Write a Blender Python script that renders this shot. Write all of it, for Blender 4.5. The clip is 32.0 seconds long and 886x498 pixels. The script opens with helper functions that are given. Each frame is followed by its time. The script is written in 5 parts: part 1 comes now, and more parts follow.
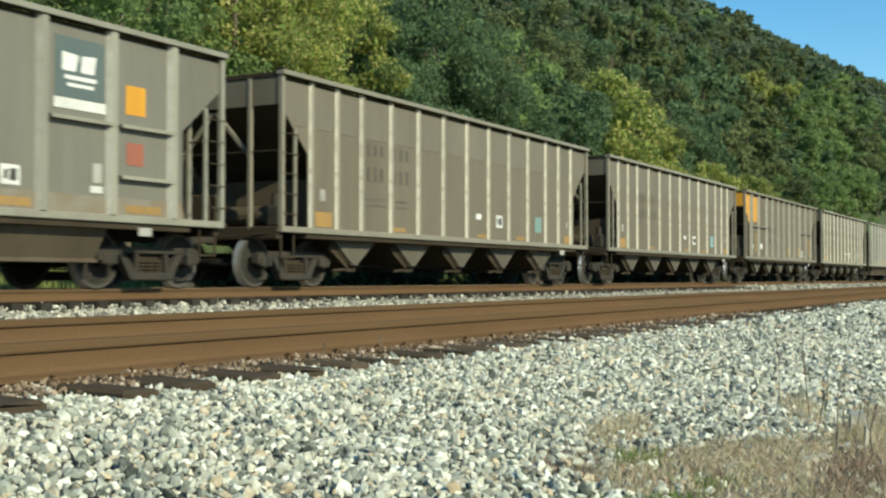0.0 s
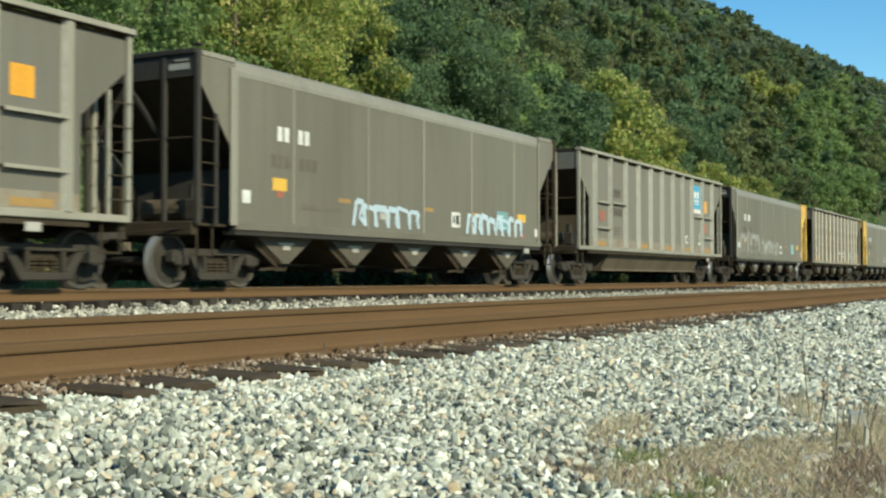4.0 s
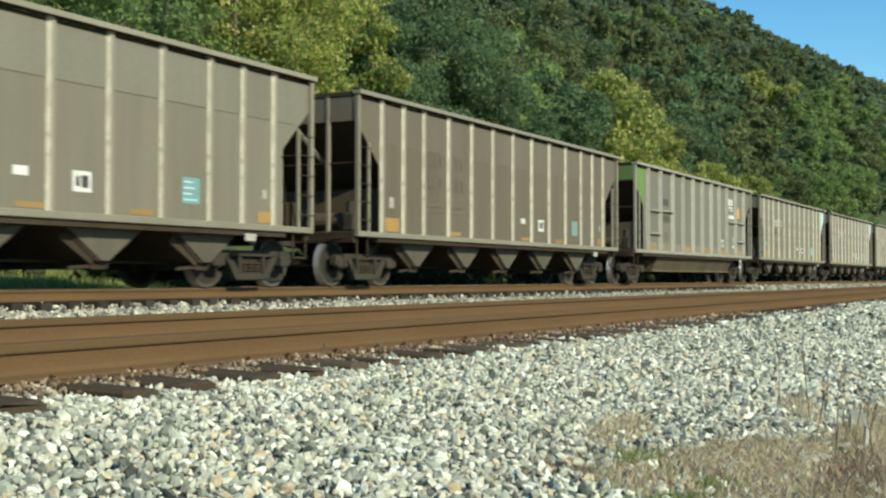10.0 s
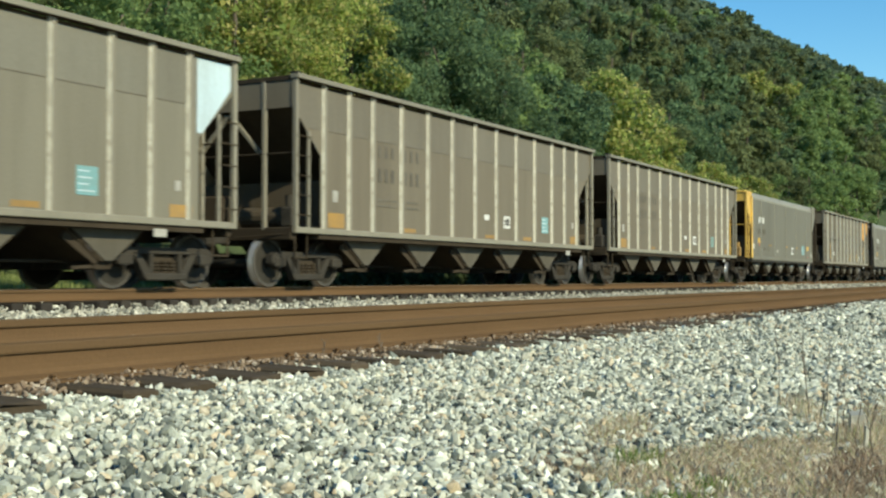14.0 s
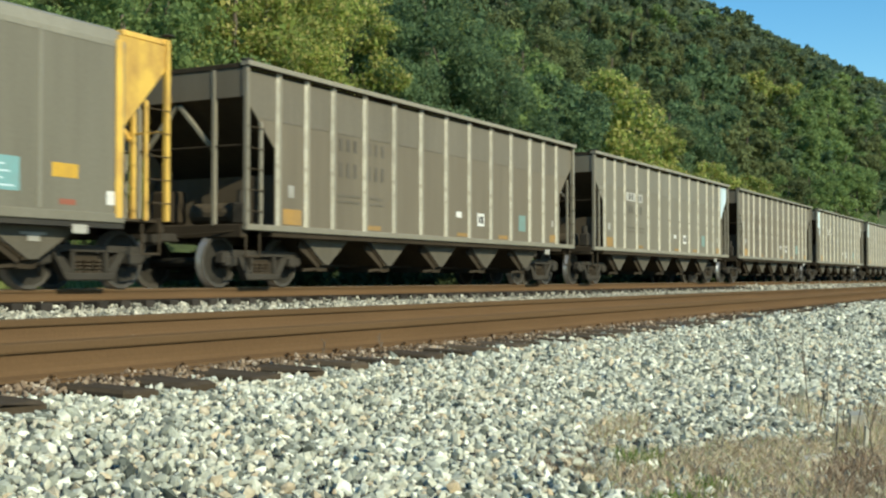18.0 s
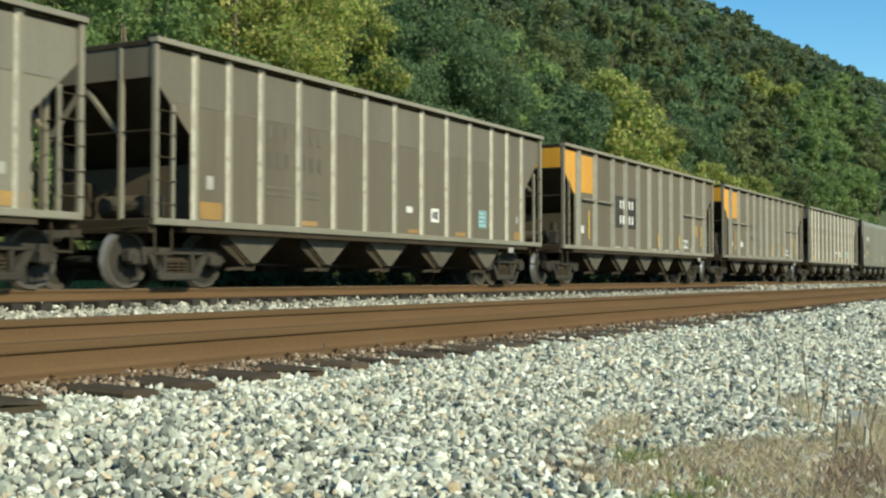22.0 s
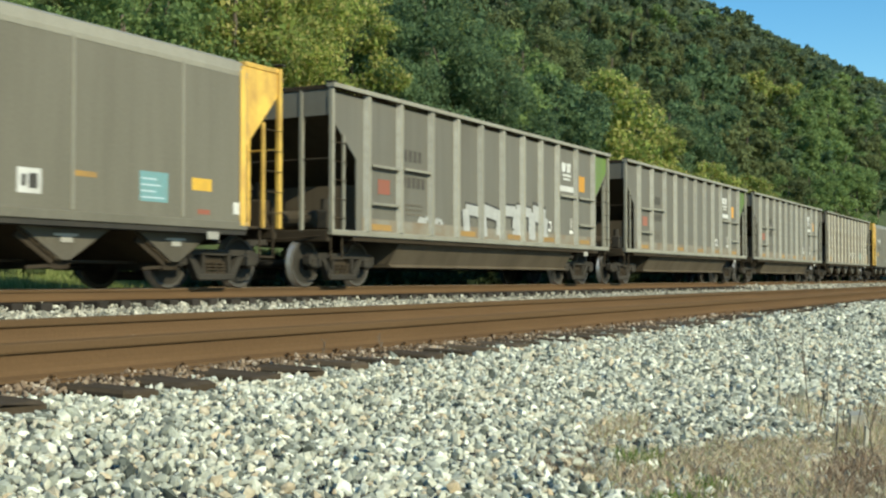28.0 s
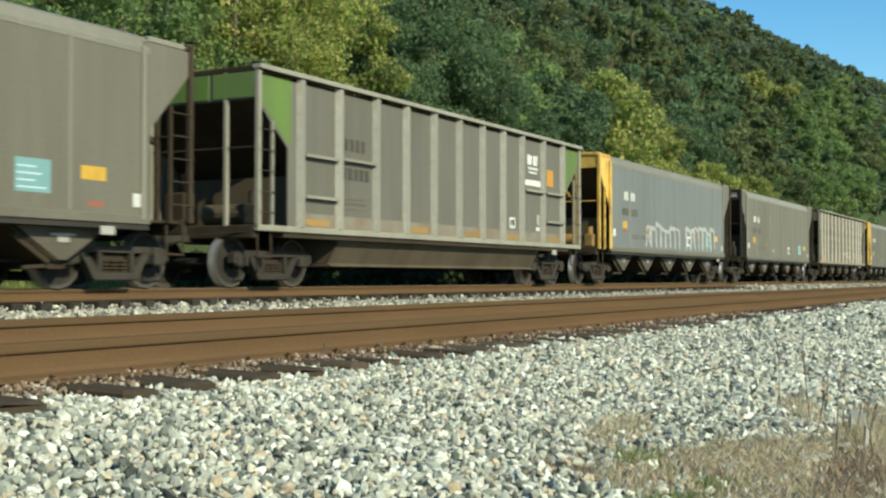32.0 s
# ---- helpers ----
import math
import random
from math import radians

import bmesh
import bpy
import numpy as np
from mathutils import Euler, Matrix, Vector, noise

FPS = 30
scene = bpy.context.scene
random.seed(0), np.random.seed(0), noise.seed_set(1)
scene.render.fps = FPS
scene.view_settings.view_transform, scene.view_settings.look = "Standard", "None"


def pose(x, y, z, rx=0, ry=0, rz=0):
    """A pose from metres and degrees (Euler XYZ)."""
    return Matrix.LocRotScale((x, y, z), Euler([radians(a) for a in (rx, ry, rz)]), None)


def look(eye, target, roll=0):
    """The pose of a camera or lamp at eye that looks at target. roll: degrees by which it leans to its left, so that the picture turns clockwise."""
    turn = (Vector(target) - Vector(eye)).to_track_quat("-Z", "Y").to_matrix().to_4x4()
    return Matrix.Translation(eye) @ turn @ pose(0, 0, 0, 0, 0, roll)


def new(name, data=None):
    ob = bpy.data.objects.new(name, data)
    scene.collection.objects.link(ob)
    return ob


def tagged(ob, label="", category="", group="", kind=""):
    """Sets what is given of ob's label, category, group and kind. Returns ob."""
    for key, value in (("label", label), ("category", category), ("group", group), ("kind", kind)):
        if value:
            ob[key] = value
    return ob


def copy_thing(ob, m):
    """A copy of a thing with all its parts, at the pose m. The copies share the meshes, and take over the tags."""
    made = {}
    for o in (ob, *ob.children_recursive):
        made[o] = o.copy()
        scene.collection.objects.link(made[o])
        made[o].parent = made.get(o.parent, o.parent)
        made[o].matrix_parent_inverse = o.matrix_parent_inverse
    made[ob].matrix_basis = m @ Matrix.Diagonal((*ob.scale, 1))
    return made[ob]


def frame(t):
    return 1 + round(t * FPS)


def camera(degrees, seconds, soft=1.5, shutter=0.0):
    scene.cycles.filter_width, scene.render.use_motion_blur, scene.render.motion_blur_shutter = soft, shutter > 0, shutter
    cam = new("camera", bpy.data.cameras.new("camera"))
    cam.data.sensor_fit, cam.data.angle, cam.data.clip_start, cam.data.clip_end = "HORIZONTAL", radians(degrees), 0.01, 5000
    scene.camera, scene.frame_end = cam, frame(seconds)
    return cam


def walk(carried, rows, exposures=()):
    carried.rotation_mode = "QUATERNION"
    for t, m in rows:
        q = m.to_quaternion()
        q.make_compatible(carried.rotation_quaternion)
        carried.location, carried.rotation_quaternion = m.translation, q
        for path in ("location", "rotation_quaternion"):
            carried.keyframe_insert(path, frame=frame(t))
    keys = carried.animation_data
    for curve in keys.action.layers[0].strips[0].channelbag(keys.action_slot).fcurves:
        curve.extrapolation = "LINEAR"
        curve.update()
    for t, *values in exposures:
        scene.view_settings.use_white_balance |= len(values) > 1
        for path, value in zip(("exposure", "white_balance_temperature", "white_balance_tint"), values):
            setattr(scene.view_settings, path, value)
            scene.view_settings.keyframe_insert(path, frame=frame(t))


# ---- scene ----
cam = camera(41.4, 32.0, soft=2.3, shutter=0.12)
EYE = Vector((0.0, 0.0, 0.164))
AZ, EL = radians(61.273), radians(1.439)
AIM = EYE + Vector((math.sin(AZ) * math.cos(EL), math.cos(AZ) * math.cos(EL), math.sin(EL)))
walk(cam, [(0, look(EYE, AIM, 0.0)), (32, look(EYE, AIM, 0.0))], [(0, 0.26, 7050, -3), (32, 0.26, 7050, -3)])

# ---- light: clear afternoon sky, sun behind the camera's shoulder ----
SUN = Vector((-0.27, -0.81, 0.51)).normalized()
world = bpy.data.worlds.new("sky")
scene.world = world
world.use_nodes = True
wn = world.node_tree.nodes
sky = wn.new("ShaderNodeTexSky")
sky.sky_type = 'NISHITA'
sky.sun_disc = False
sky.sun_elevation = math.asin(SUN.z)
sky.sun_rotation = math.atan2(SUN.x, SUN.y)
sky.air_density, sky.dust_density, sky.ozone_density = 1.0, 0.1, 3.6
wn["Background"].inputs["Strength"].default_value = 0.15
vivid = wn.new("ShaderNodeHueSaturation")
vivid.inputs["Saturation"].default_value = 1.28
world.node_tree.links.new(sky.outputs["Color"], vivid.inputs["Color"])
world.node_tree.links.new(vivid.outputs["Color"], wn["Background"].inputs["Color"])
sun = new("sun", bpy.data.lights.new("sun", 'SUN'))
sun.data.energy, sun.data.angle, sun.data.color = 4.4, radians(0.53), (1.0, 0.92, 0.78)
sun.matrix_world = look(SUN * 50, (0, 0, 0))


# ---- materials ----
def nodes(name):
    m = bpy.data.materials.new(name)
    m.use_nodes = True
    return m, m.node_tree.nodes, m.node_tree.links, m.node_tree.nodes["Principled BSDF"]


def ramp(n, stops):
    r = n.new("ShaderNodeValToRGB")
    e = r.color_ramp.elements
    while len(e) < len(stops):
        e.new(0.5)
    for k, (p, col) in zip(e, stops):
        k.position, k.color = p, (*col, 1)
    return r


def tex(n, l, scale, detail=4.0, stretch=(1, 1, 1), rough=0.6):
    c, mp, t = n.new("ShaderNodeTexCoord"), n.new("ShaderNodeMapping"), n.new("ShaderNodeTexNoise")
    mp.inputs["Scale"].default_value = stretch
    t.inputs["Scale"].default_value, t.inputs["Detail"].default_value = scale, detail
    t.inputs["Roughness"].default_value = rough
    l.new(c.outputs["Object"], mp.inputs["Vector"])
    l.new(mp.outputs["Vector"], t.inputs["Vector"])
    return t


def mix(n, l, a, b, fac):
    m = n.new("ShaderNodeMix")
    m.data_type = 'RGBA'
    for sock, v in (("Factor", fac), ("A", a), ("B", b)):
        i = [s for s in m.inputs if s.name == sock and (s.type == ('VALUE' if sock == "Factor" else 'RGBA'))][0]
        if isinstance(v, bpy.types.NodeSocket):
            l.new(v, i)
        elif sock == "Factor":
            i.default_value = v
        else:
            i.default_value = (*v, 1)
    return [s for s in m.outputs if s.type == 'RGBA'][0]


def shade(c, f):
    return tuple(min(1.0, v * f) for v in c)


def surface(name, col, dirt, rough=0.7, metal=0.0, grain=30.0, stain=0.8, stretch=(1, 1, 0.25), amount=0.5, bump=0.06, vary=0.12, gloss=0.3):
    """A weathered surface: large streaked stains of dirt over the base colour, fine grain, a small shift from object to object."""
    m, n, l, b = nodes(name)
    big, fine = tex(n, l, stain, 5.0, stretch), tex(n, l, grain, 3.0)
    r = ramp(n, [(0.38, (0, 0, 0)), (0.72, (1, 1, 1))])
    l.new(big.outputs["Fac"], r.inputs["Fac"])
    f = n.new("ShaderNodeMath")
    f.operation = 'MULTIPLY'
    f.inputs[1].default_value = amount
    l.new(r.outputs["Color"], f.inputs[0])
    c = mix(n, l, col, dirt, f.outputs[0])
    g = ramp(n, [(0.3, (0.91, 0.91, 0.91)), (0.7, (1.07, 1.07, 1.07))])
    l.new(fine.outputs["Fac"], g.inputs["Fac"])
    if stretch == (1, 1, 0.25):
        runs, rr = tex(n, l, 1.0, 4.0, (4.3, 4.3, 0.35)), ramp(n, [(0.35, (0.87, 0.86, 0.84)), (0.6, (1.04, 1.04, 1.04))])
        l.new(runs.outputs["Fac"], rr.inputs["Fac"])
        wash = n.new("ShaderNodeMix")
        wash.data_type, wash.blend_type = 'RGBA', 'MULTIPLY'
        wash.inputs[0].default_value = 0.45
        l.new(c, wash.inputs[6])
        l.new(rr.outputs["Color"], wash.inputs[7])
        c = wash.outputs[2]
    mul = n.new("ShaderNodeMix")
    mul.data_type, mul.blend_type = 'RGBA', 'MULTIPLY'
    mul.inputs[0].default_value = 0.8
    l.new(c, mul.inputs[6])
    l.new(g.outputs["Color"], mul.inputs[7])
    info, hsv = n.new("ShaderNodeObjectInfo"), n.new("ShaderNodeHueSaturation")
    mr = n.new("ShaderNodeMapRange")
    mr.inputs[3].default_value, mr.inputs[4].default_value = 1 - vary, 1 + vary
    l.new(info.outputs["Random"], mr.inputs[0])
    l.new(mr.outputs[0], hsv.inputs["Value"])
    l.new(mul.outputs[2], hsv.inputs["Color"])
    l.new(hsv.outputs["Color"], b.inputs["Base Color"])
    b.inputs["Roughness"].default_value, b.inputs["Metallic"].default_value = rough, metal
    b.inputs["Specular IOR Level"].default_value = gloss
    if bump:
        bp = n.new("ShaderNodeBump")
        bp.inputs["Strength"].default_value, bp.inputs["Distance"].default_value = bump, 0.01
        l.new(fine.outputs["Fac"], bp.inputs["Height"])
        l.new(bp.outputs["Normal"], b.inputs["Normal"])
    return m


def islands(name, stops, rough=0.9, leaf=0.0, tint=0.0, grain=0.0):
    """A colour for each separate piece of a joined mesh."""
    m, n, l, b = nodes(name)
    g = n.new("ShaderNodeNewGeometry")
    r = ramp(n, stops)
    r.color_ramp.interpolation = 'LINEAR'
    l.new(g.outputs["Random Per Island"], r.inputs["Fac"])
    out = r.outputs["Color"]
    if tint:
        info, hsv, mr = n.new("ShaderNodeObjectInfo"), n.new("ShaderNodeHueSaturation"), n.new("ShaderNodeMapRange")
        mr.inputs[3].default_value, mr.inputs[4].default_value = 1 - tint, 1 + tint
        l.new(info.outputs["Random"], mr.inputs[0])
        l.new(mr.outputs[0], hsv.inputs["Value"])
        l.new(out, hsv.inputs["Color"])
        out = hsv.outputs["Color"]
    if grain:
        t = tex(n, l, grain, 4.0)
        gr = ramp(n, [(0.3, (0.65, 0.65, 0.65)), (0.7, (1.15, 1.15, 1.15))])
        l.new(t.outputs["Fac"], gr.inputs["Fac"])
        mul = n.new("ShaderNodeMix")
        mul.data_type, mul.blend_type = 'RGBA', 'MULTIPLY'
        mul.inputs[0].default_value = 1.0
        l.new(out, mul.inputs[6])
        l.new(gr.outputs["Color"], mul.inputs[7])
        out = mul.outputs[2]
    l.new(out, b.inputs["Base Color"])
    b.inputs["Roughness"].default_value = rough
    b.inputs["Specular IOR Level"].default_value = 0.2
    if leaf:
        t, ms, o = n.new("ShaderNodeBsdfTranslucent"), n.new("ShaderNodeMixShader"), n["Material Output"]
        l.new(out, t.inputs["Color"])
        ms.inputs[0].default_value = leaf
        l.new(b.outputs[0], ms.inputs[1])
        l.new(t.outputs[0], ms.inputs[2])
        l.new(ms.outputs[0], o.inputs["Surface"])
    return m


DUST = (0.115, 0.098, 0.072)
M_HOP = surface("brown_grey_aluminium", (0.165, 0.140, 0.099), (0.108, 0.087, 0.060), 0.62, 0.0, 25, 0.5, amount=0.5, vary=0.03)
M_HOPLT = surface("pale_grey_aluminium", (0.190, 0.172, 0.127), (0.124, 0.106, 0.073), 0.55, 0.0, 25, 0.5, amount=0.55, vary=0.03)
M_HOPRIB = surface("rib_aluminium", (0.250, 0.226, 0.170), (0.165, 0.144, 0.101), 0.55, 0.0, 40, 1.5, amount=0.5)
M_EDGE = surface("sunlit_rib_flank", (0.540, 0.510, 0.410), (0.240, 0.212, 0.156), 0.45, 0.0, 12, 7.0, (1, 1, 1.2), amount=0.8)
M_RIVET = surface("worn_riveted_strip", (0.300, 0.275, 0.210), (0.150, 0.128, 0.090), 0.55, 0.0, 14, 6.0, (1, 1, 1.4), amount=0.9)
M_CHORD = surface("chord_aluminium", (0.247, 0.226, 0.170), (0.175, 0.156, 0.113), 0.5, 0.0, 30, 0.8, amount=0.5)
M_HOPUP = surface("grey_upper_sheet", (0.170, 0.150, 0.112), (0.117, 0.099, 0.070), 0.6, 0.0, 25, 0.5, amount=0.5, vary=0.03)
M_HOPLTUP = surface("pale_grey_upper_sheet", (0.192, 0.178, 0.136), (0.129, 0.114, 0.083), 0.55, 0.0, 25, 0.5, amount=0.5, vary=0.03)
M_GON = surface("grey_steel_side", (0.160, 0.151, 0.122), (0.108, 0.094, 0.068), 0.6, 0.0, 25, 0.6, amount=0.5)
M_DUSTY = surface("rust_dusted_strip", (0.215, 0.196, 0.150), (0.175, 0.112, 0.058), 0.65, 0.0, 25, 2.2, (1, 1, 1), amount=0.8)
M_GONRIB = surface("pale_grey_rib", (0.290, 0.275, 0.217), (0.190, 0.170, 0.125), 0.55, 0.0, 40, 1.5, amount=0.55)
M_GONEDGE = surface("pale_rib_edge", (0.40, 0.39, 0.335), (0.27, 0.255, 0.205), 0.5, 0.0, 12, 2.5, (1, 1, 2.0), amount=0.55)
M_SMO = surface("smooth_grey_side", (0.166, 0.153, 0.115), (0.104, 0.092, 0.065), 0.55, 0.0, 20, 0.4, amount=0.55)
M_ROOF = surface("pale_grey_roof_strip", (0.250, 0.235, 0.182), (0.18, 0.166, 0.128), 0.5, 0.0, 20, 0.5, amount=0.4)
M_GGP = surface("dark_brown_grey_side", (0.158, 0.130, 0.087), (0.100, 0.080, 0.053), 0.62, 0.0, 25, 0.5, amount=0.5)
M_GGRIB = surface("brown_grey_rib", (0.240, 0.214, 0.160), (0.140, 0.120, 0.086), 0.6, 0.0, 40, 1.5, amount=0.5)
M_LITE = surface("clean_light_grey_side", (0.172, 0.165, 0.136), (0.108, 0.097, 0.076), 0.5, 0.0, 25, 0.6, amount=0.6)
M_LITERIB = surface("clean_light_grey_rib", (0.275, 0.268, 0.235), (0.175, 0.16, 0.13), 0.5, 0.0, 40, 1.5, amount=0.4)
M_HOPDK = surface("dark_brown_aluminium", (0.140, 0.117, 0.082), (0.092, 0.073, 0.049), 0.62, 0.0, 25, 0.5, amount=0.5, vary=0.03)
M_HOPDKUP = surface("dark_grey_upper_sheet", (0.146, 0.127, 0.094), (0.100, 0.084, 0.060), 0.6, 0.0, 25, 0.5, amount=0.5, vary=0.03)
M_SMOLT = surface("pale_blue_grey_side", (0.195, 0.205, 0.195), (0.145, 0.145, 0.130), 0.5, 0.0, 20, 0.4, amount=0.5)
M_BLACK = surface("black_paint", (0.038, 0.036, 0.032), (0.06, 0.052, 0.04), 0.7, 0.0, 30, 1.2, amount=0.6, gloss=0.12)
M_SLOPE = surface("soot_and_shade_steel", (0.082, 0.063, 0.042), (0.042, 0.031, 0.019), 0.9, 0.0, 20, 0.8, amount=0.7, gloss=0.03)
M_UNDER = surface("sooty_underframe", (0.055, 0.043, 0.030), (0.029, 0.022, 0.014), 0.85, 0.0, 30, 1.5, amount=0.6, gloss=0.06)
M_POCKET = surface("grimy_hopper_plate", (0.108, 0.096, 0.073), (0.056, 0.048, 0.036), 0.75, 0.0, 30, 1.0, amount=0.6, gloss=0.12)
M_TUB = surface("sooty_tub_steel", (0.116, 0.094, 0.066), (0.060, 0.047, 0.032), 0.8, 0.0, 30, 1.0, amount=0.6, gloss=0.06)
M_TRUCK = surface("dusty_cast_steel", (0.054, 0.048, 0.039), (0.026, 0.022, 0.017), 0.85, 0.0, 30, 3.0, (1, 1, 1), amount=0.6, bump=0.3, gloss=0.1)
M_WHEEL = surface("grey_wheel_steel", (0.040, 0.036, 0.029), (0.022, 0.019, 0.014), 0.8, 0.0, 30, 3.0, (1, 1, 1), amount=0.5, gloss=0.15)
M_RIM = surface("dusty_wheel_rim", (0.086, 0.078, 0.065), (0.050, 0.043, 0.035), 0.65, 0.1, 30, 3.0, (1, 1, 1), amount=0.5)
M_TREAD = surface("polished_wheel_tread", (0.36, 0.35, 0.33), (0.25, 0.23, 0.21), 0.3, 0.7, 30, 4.0, (1, 1, 1), amount=0.4)
M_YEL = surface("yellow_paint", (0.74, 0.475, 0.10), (0.36, 0.20, 0.065), 0.5, 0.0, 25, 2.6, (1, 1, 0.6), amount=0.9)
M_ORG = surface("orange_reflective", (0.66, 0.31, 0.03), (0.36, 0.19, 0.05), 0.45, 0.0, 25, 1.2, amount=0.4)
M_SIGNAL = surface("yellow_reflective", (0.62, 0.37, 0.05), (0.36, 0.22, 0.06), 0.45, 0.0, 25, 3.0, (1, 1, 1), amount=0.5)
M_ORGOLD = surface("dull_orange_decal", (0.34, 0.20, 0.06), (0.20, 0.145, 0.08), 0.6, 0.0, 25, 4.0, (1, 1, 1), amount=0.6)
M_GREEN = surface("green_paint", (0.115, 0.30, 0.035), (0.1, 0.15, 0.05), 0.5, 0.0, 25, 1.5, amount=0.5)
M_GREENOLD = surface("faded_green_paint", (0.130, 0.210, 0.050), (0.120, 0.140, 0.070), 0.6, 0.0, 25, 1.5, amount=0.6)
M_PALEB = surface("pale_blue_paint", (0.50, 0.62, 0.66), (0.34, 0.38, 0.37), 0.5, 0.0, 25, 1.5, amount=0.5)
M_TEAL = surface("teal_inspection_decal", (0.17, 0.33, 0.33), (0.19, 0.26, 0.23), 0.5, 0.0, 60, 8.0, (1, 1, 1), amount=0.5)
M_TEALOLD = surface("faded_teal_decal", (0.165, 0.275, 0.25), (0.18, 0.21, 0.17), 0.6, 0.0, 60, 8.0, (1, 1, 1), amount=0.6)
M_WHITE = surface("white_decal", (0.66, 0.65, 0.60), (0.4, 0.38, 0.33), 0.5, 0.0, 50, 4.0, (1, 1, 1), amount=0.45)
M_FADED = surface("faded_white_decal", (0.36, 0.345, 0.30), (0.26, 0.24, 0.2), 0.6, 0.0, 50, 6.0, (1, 1, 1), amount=0.6)
M_INK = surface("black_stencil", (0.045, 0.042, 0.038), (0.11, 0.1, 0.08), 0.6, 0.0, 50, 5.0, (1, 1, 1), amount=0.5)
M_GHOST = surface("worn_stencil", (0.132, 0.114, 0.083), (0.158, 0.138, 0.102), 0.6, 0.0, 50, 5.0, (1, 1, 1), amount=0.7)
M_STEN = surface("weathered_stencil", (0.104, 0.090, 0.067), (0.135, 0.119, 0.090), 0.6, 0.0, 50, 5.0, (1, 1, 1), amount=0.6)
M_STENDK = surface("dark_stencil", (0.066, 0.058, 0.046), (0.098, 0.087, 0.068), 0.6, 0.0, 50, 5.0, (1, 1, 1), amount=0.6)
M_RED = surface("red_decal", (0.31, 0.105, 0.065), (0.22, 0.11, 0.075), 0.5, 0.0, 50, 5.0, (1, 1, 1), amount=0.5)
M_SPRAY = surface("white_spray_paint", (0.46, 0.46, 0.43), (0.3, 0.3, 0.27), 0.7, 0.0, 30, 5.0, (1, 1, 1), amount=0.6)
M_SPRAYB = surface("blue_grey_spray_paint", (0.40, 0.50, 0.55), (0.3, 0.34, 0.35), 0.7, 0.0, 30, 5.0, (1, 1, 1), amount=0.5)
M_SMEAR = surface("scrubbed_spray_paint", (0.33, 0.33, 0.30), (0.15, 0.138, 0.105), 0.7, 0.0, 30, 3.5, (1, 1, 1), amount=1.0)
M_LOGO = surface("teal_logo_panel", (0.05, 0.28, 0.42), (0.1, 0.25, 0.32), 0.5, 0.0, 50, 5.0, (1, 1, 1), amount=0.5)
M_OLDLOGO = surface("faded_logo_panel", (0.10, 0.135, 0.13), (0.14, 0.15, 0.14), 0.6, 0.0, 50, 5.0, (1, 1, 1), amount=0.5)
M_RUST = surface("rusty_rail_side", (0.133, 0.080, 0.041), (0.094, 0.057, 0.030), 0.9, 0.0, 45, 1.2, (0.35, 1, 3), amount=0.7, bump=0.2, vary=0.03, gloss=0.05)
M_RAILTOP = surface("worn_rail_head", (0.118, 0.073, 0.038), (0.088, 0.055, 0.029), 0.9, 0.0, 60, 2.0, (0.2, 1, 1), amount=0.5, vary=0.03, gloss=0.04)
M_SHINY = surface("polished_rail_head", (0.33, 0.29, 0.25), (0.25, 0.21, 0.17), 0.35, 0.5, 60, 2.0, (0.2, 1, 1), amount=0.4, vary=0.03)
M_TIE = surface("weathered_oak_tie", (0.092, 0.070, 0.047), (0.038, 0.029, 0.020), 0.9, 0.0, 25, 3.0, (3, 0.4, 3), amount=0.7, bump=0.3, vary=0.25, gloss=0.08)
M_TIEDK = surface("dark_oak_tie", (0.042, 0.034, 0.026), (0.022, 0.018, 0.014), 0.85, 0.0, 25, 3.0, (3, 0.4, 3), amount=0.7, bump=0.3, vary=0.2)
M_PLATE = surface("dusty_white_plate", (0.47, 0.455, 0.40), (0.30, 0.28, 0.235), 0.55, 0.0, 50, 4.0, (1, 1, 1), amount=0.6)
M_BARK = surface("grey_brown_bark", (0.13, 0.105, 0.08), (0.06, 0.05, 0.038), 0.9, 0.0, 8, 1.0, (2, 2, 0.4), amount=0.6, bump=0.5)
M_CONC = surface("weathered_concrete", (0.46, 0.44, 0.36), (0.28, 0.26, 0.2), 0.85, 0.0, 30, 5.0, (1, 1, 1), amount=0.6, bump=0.4)


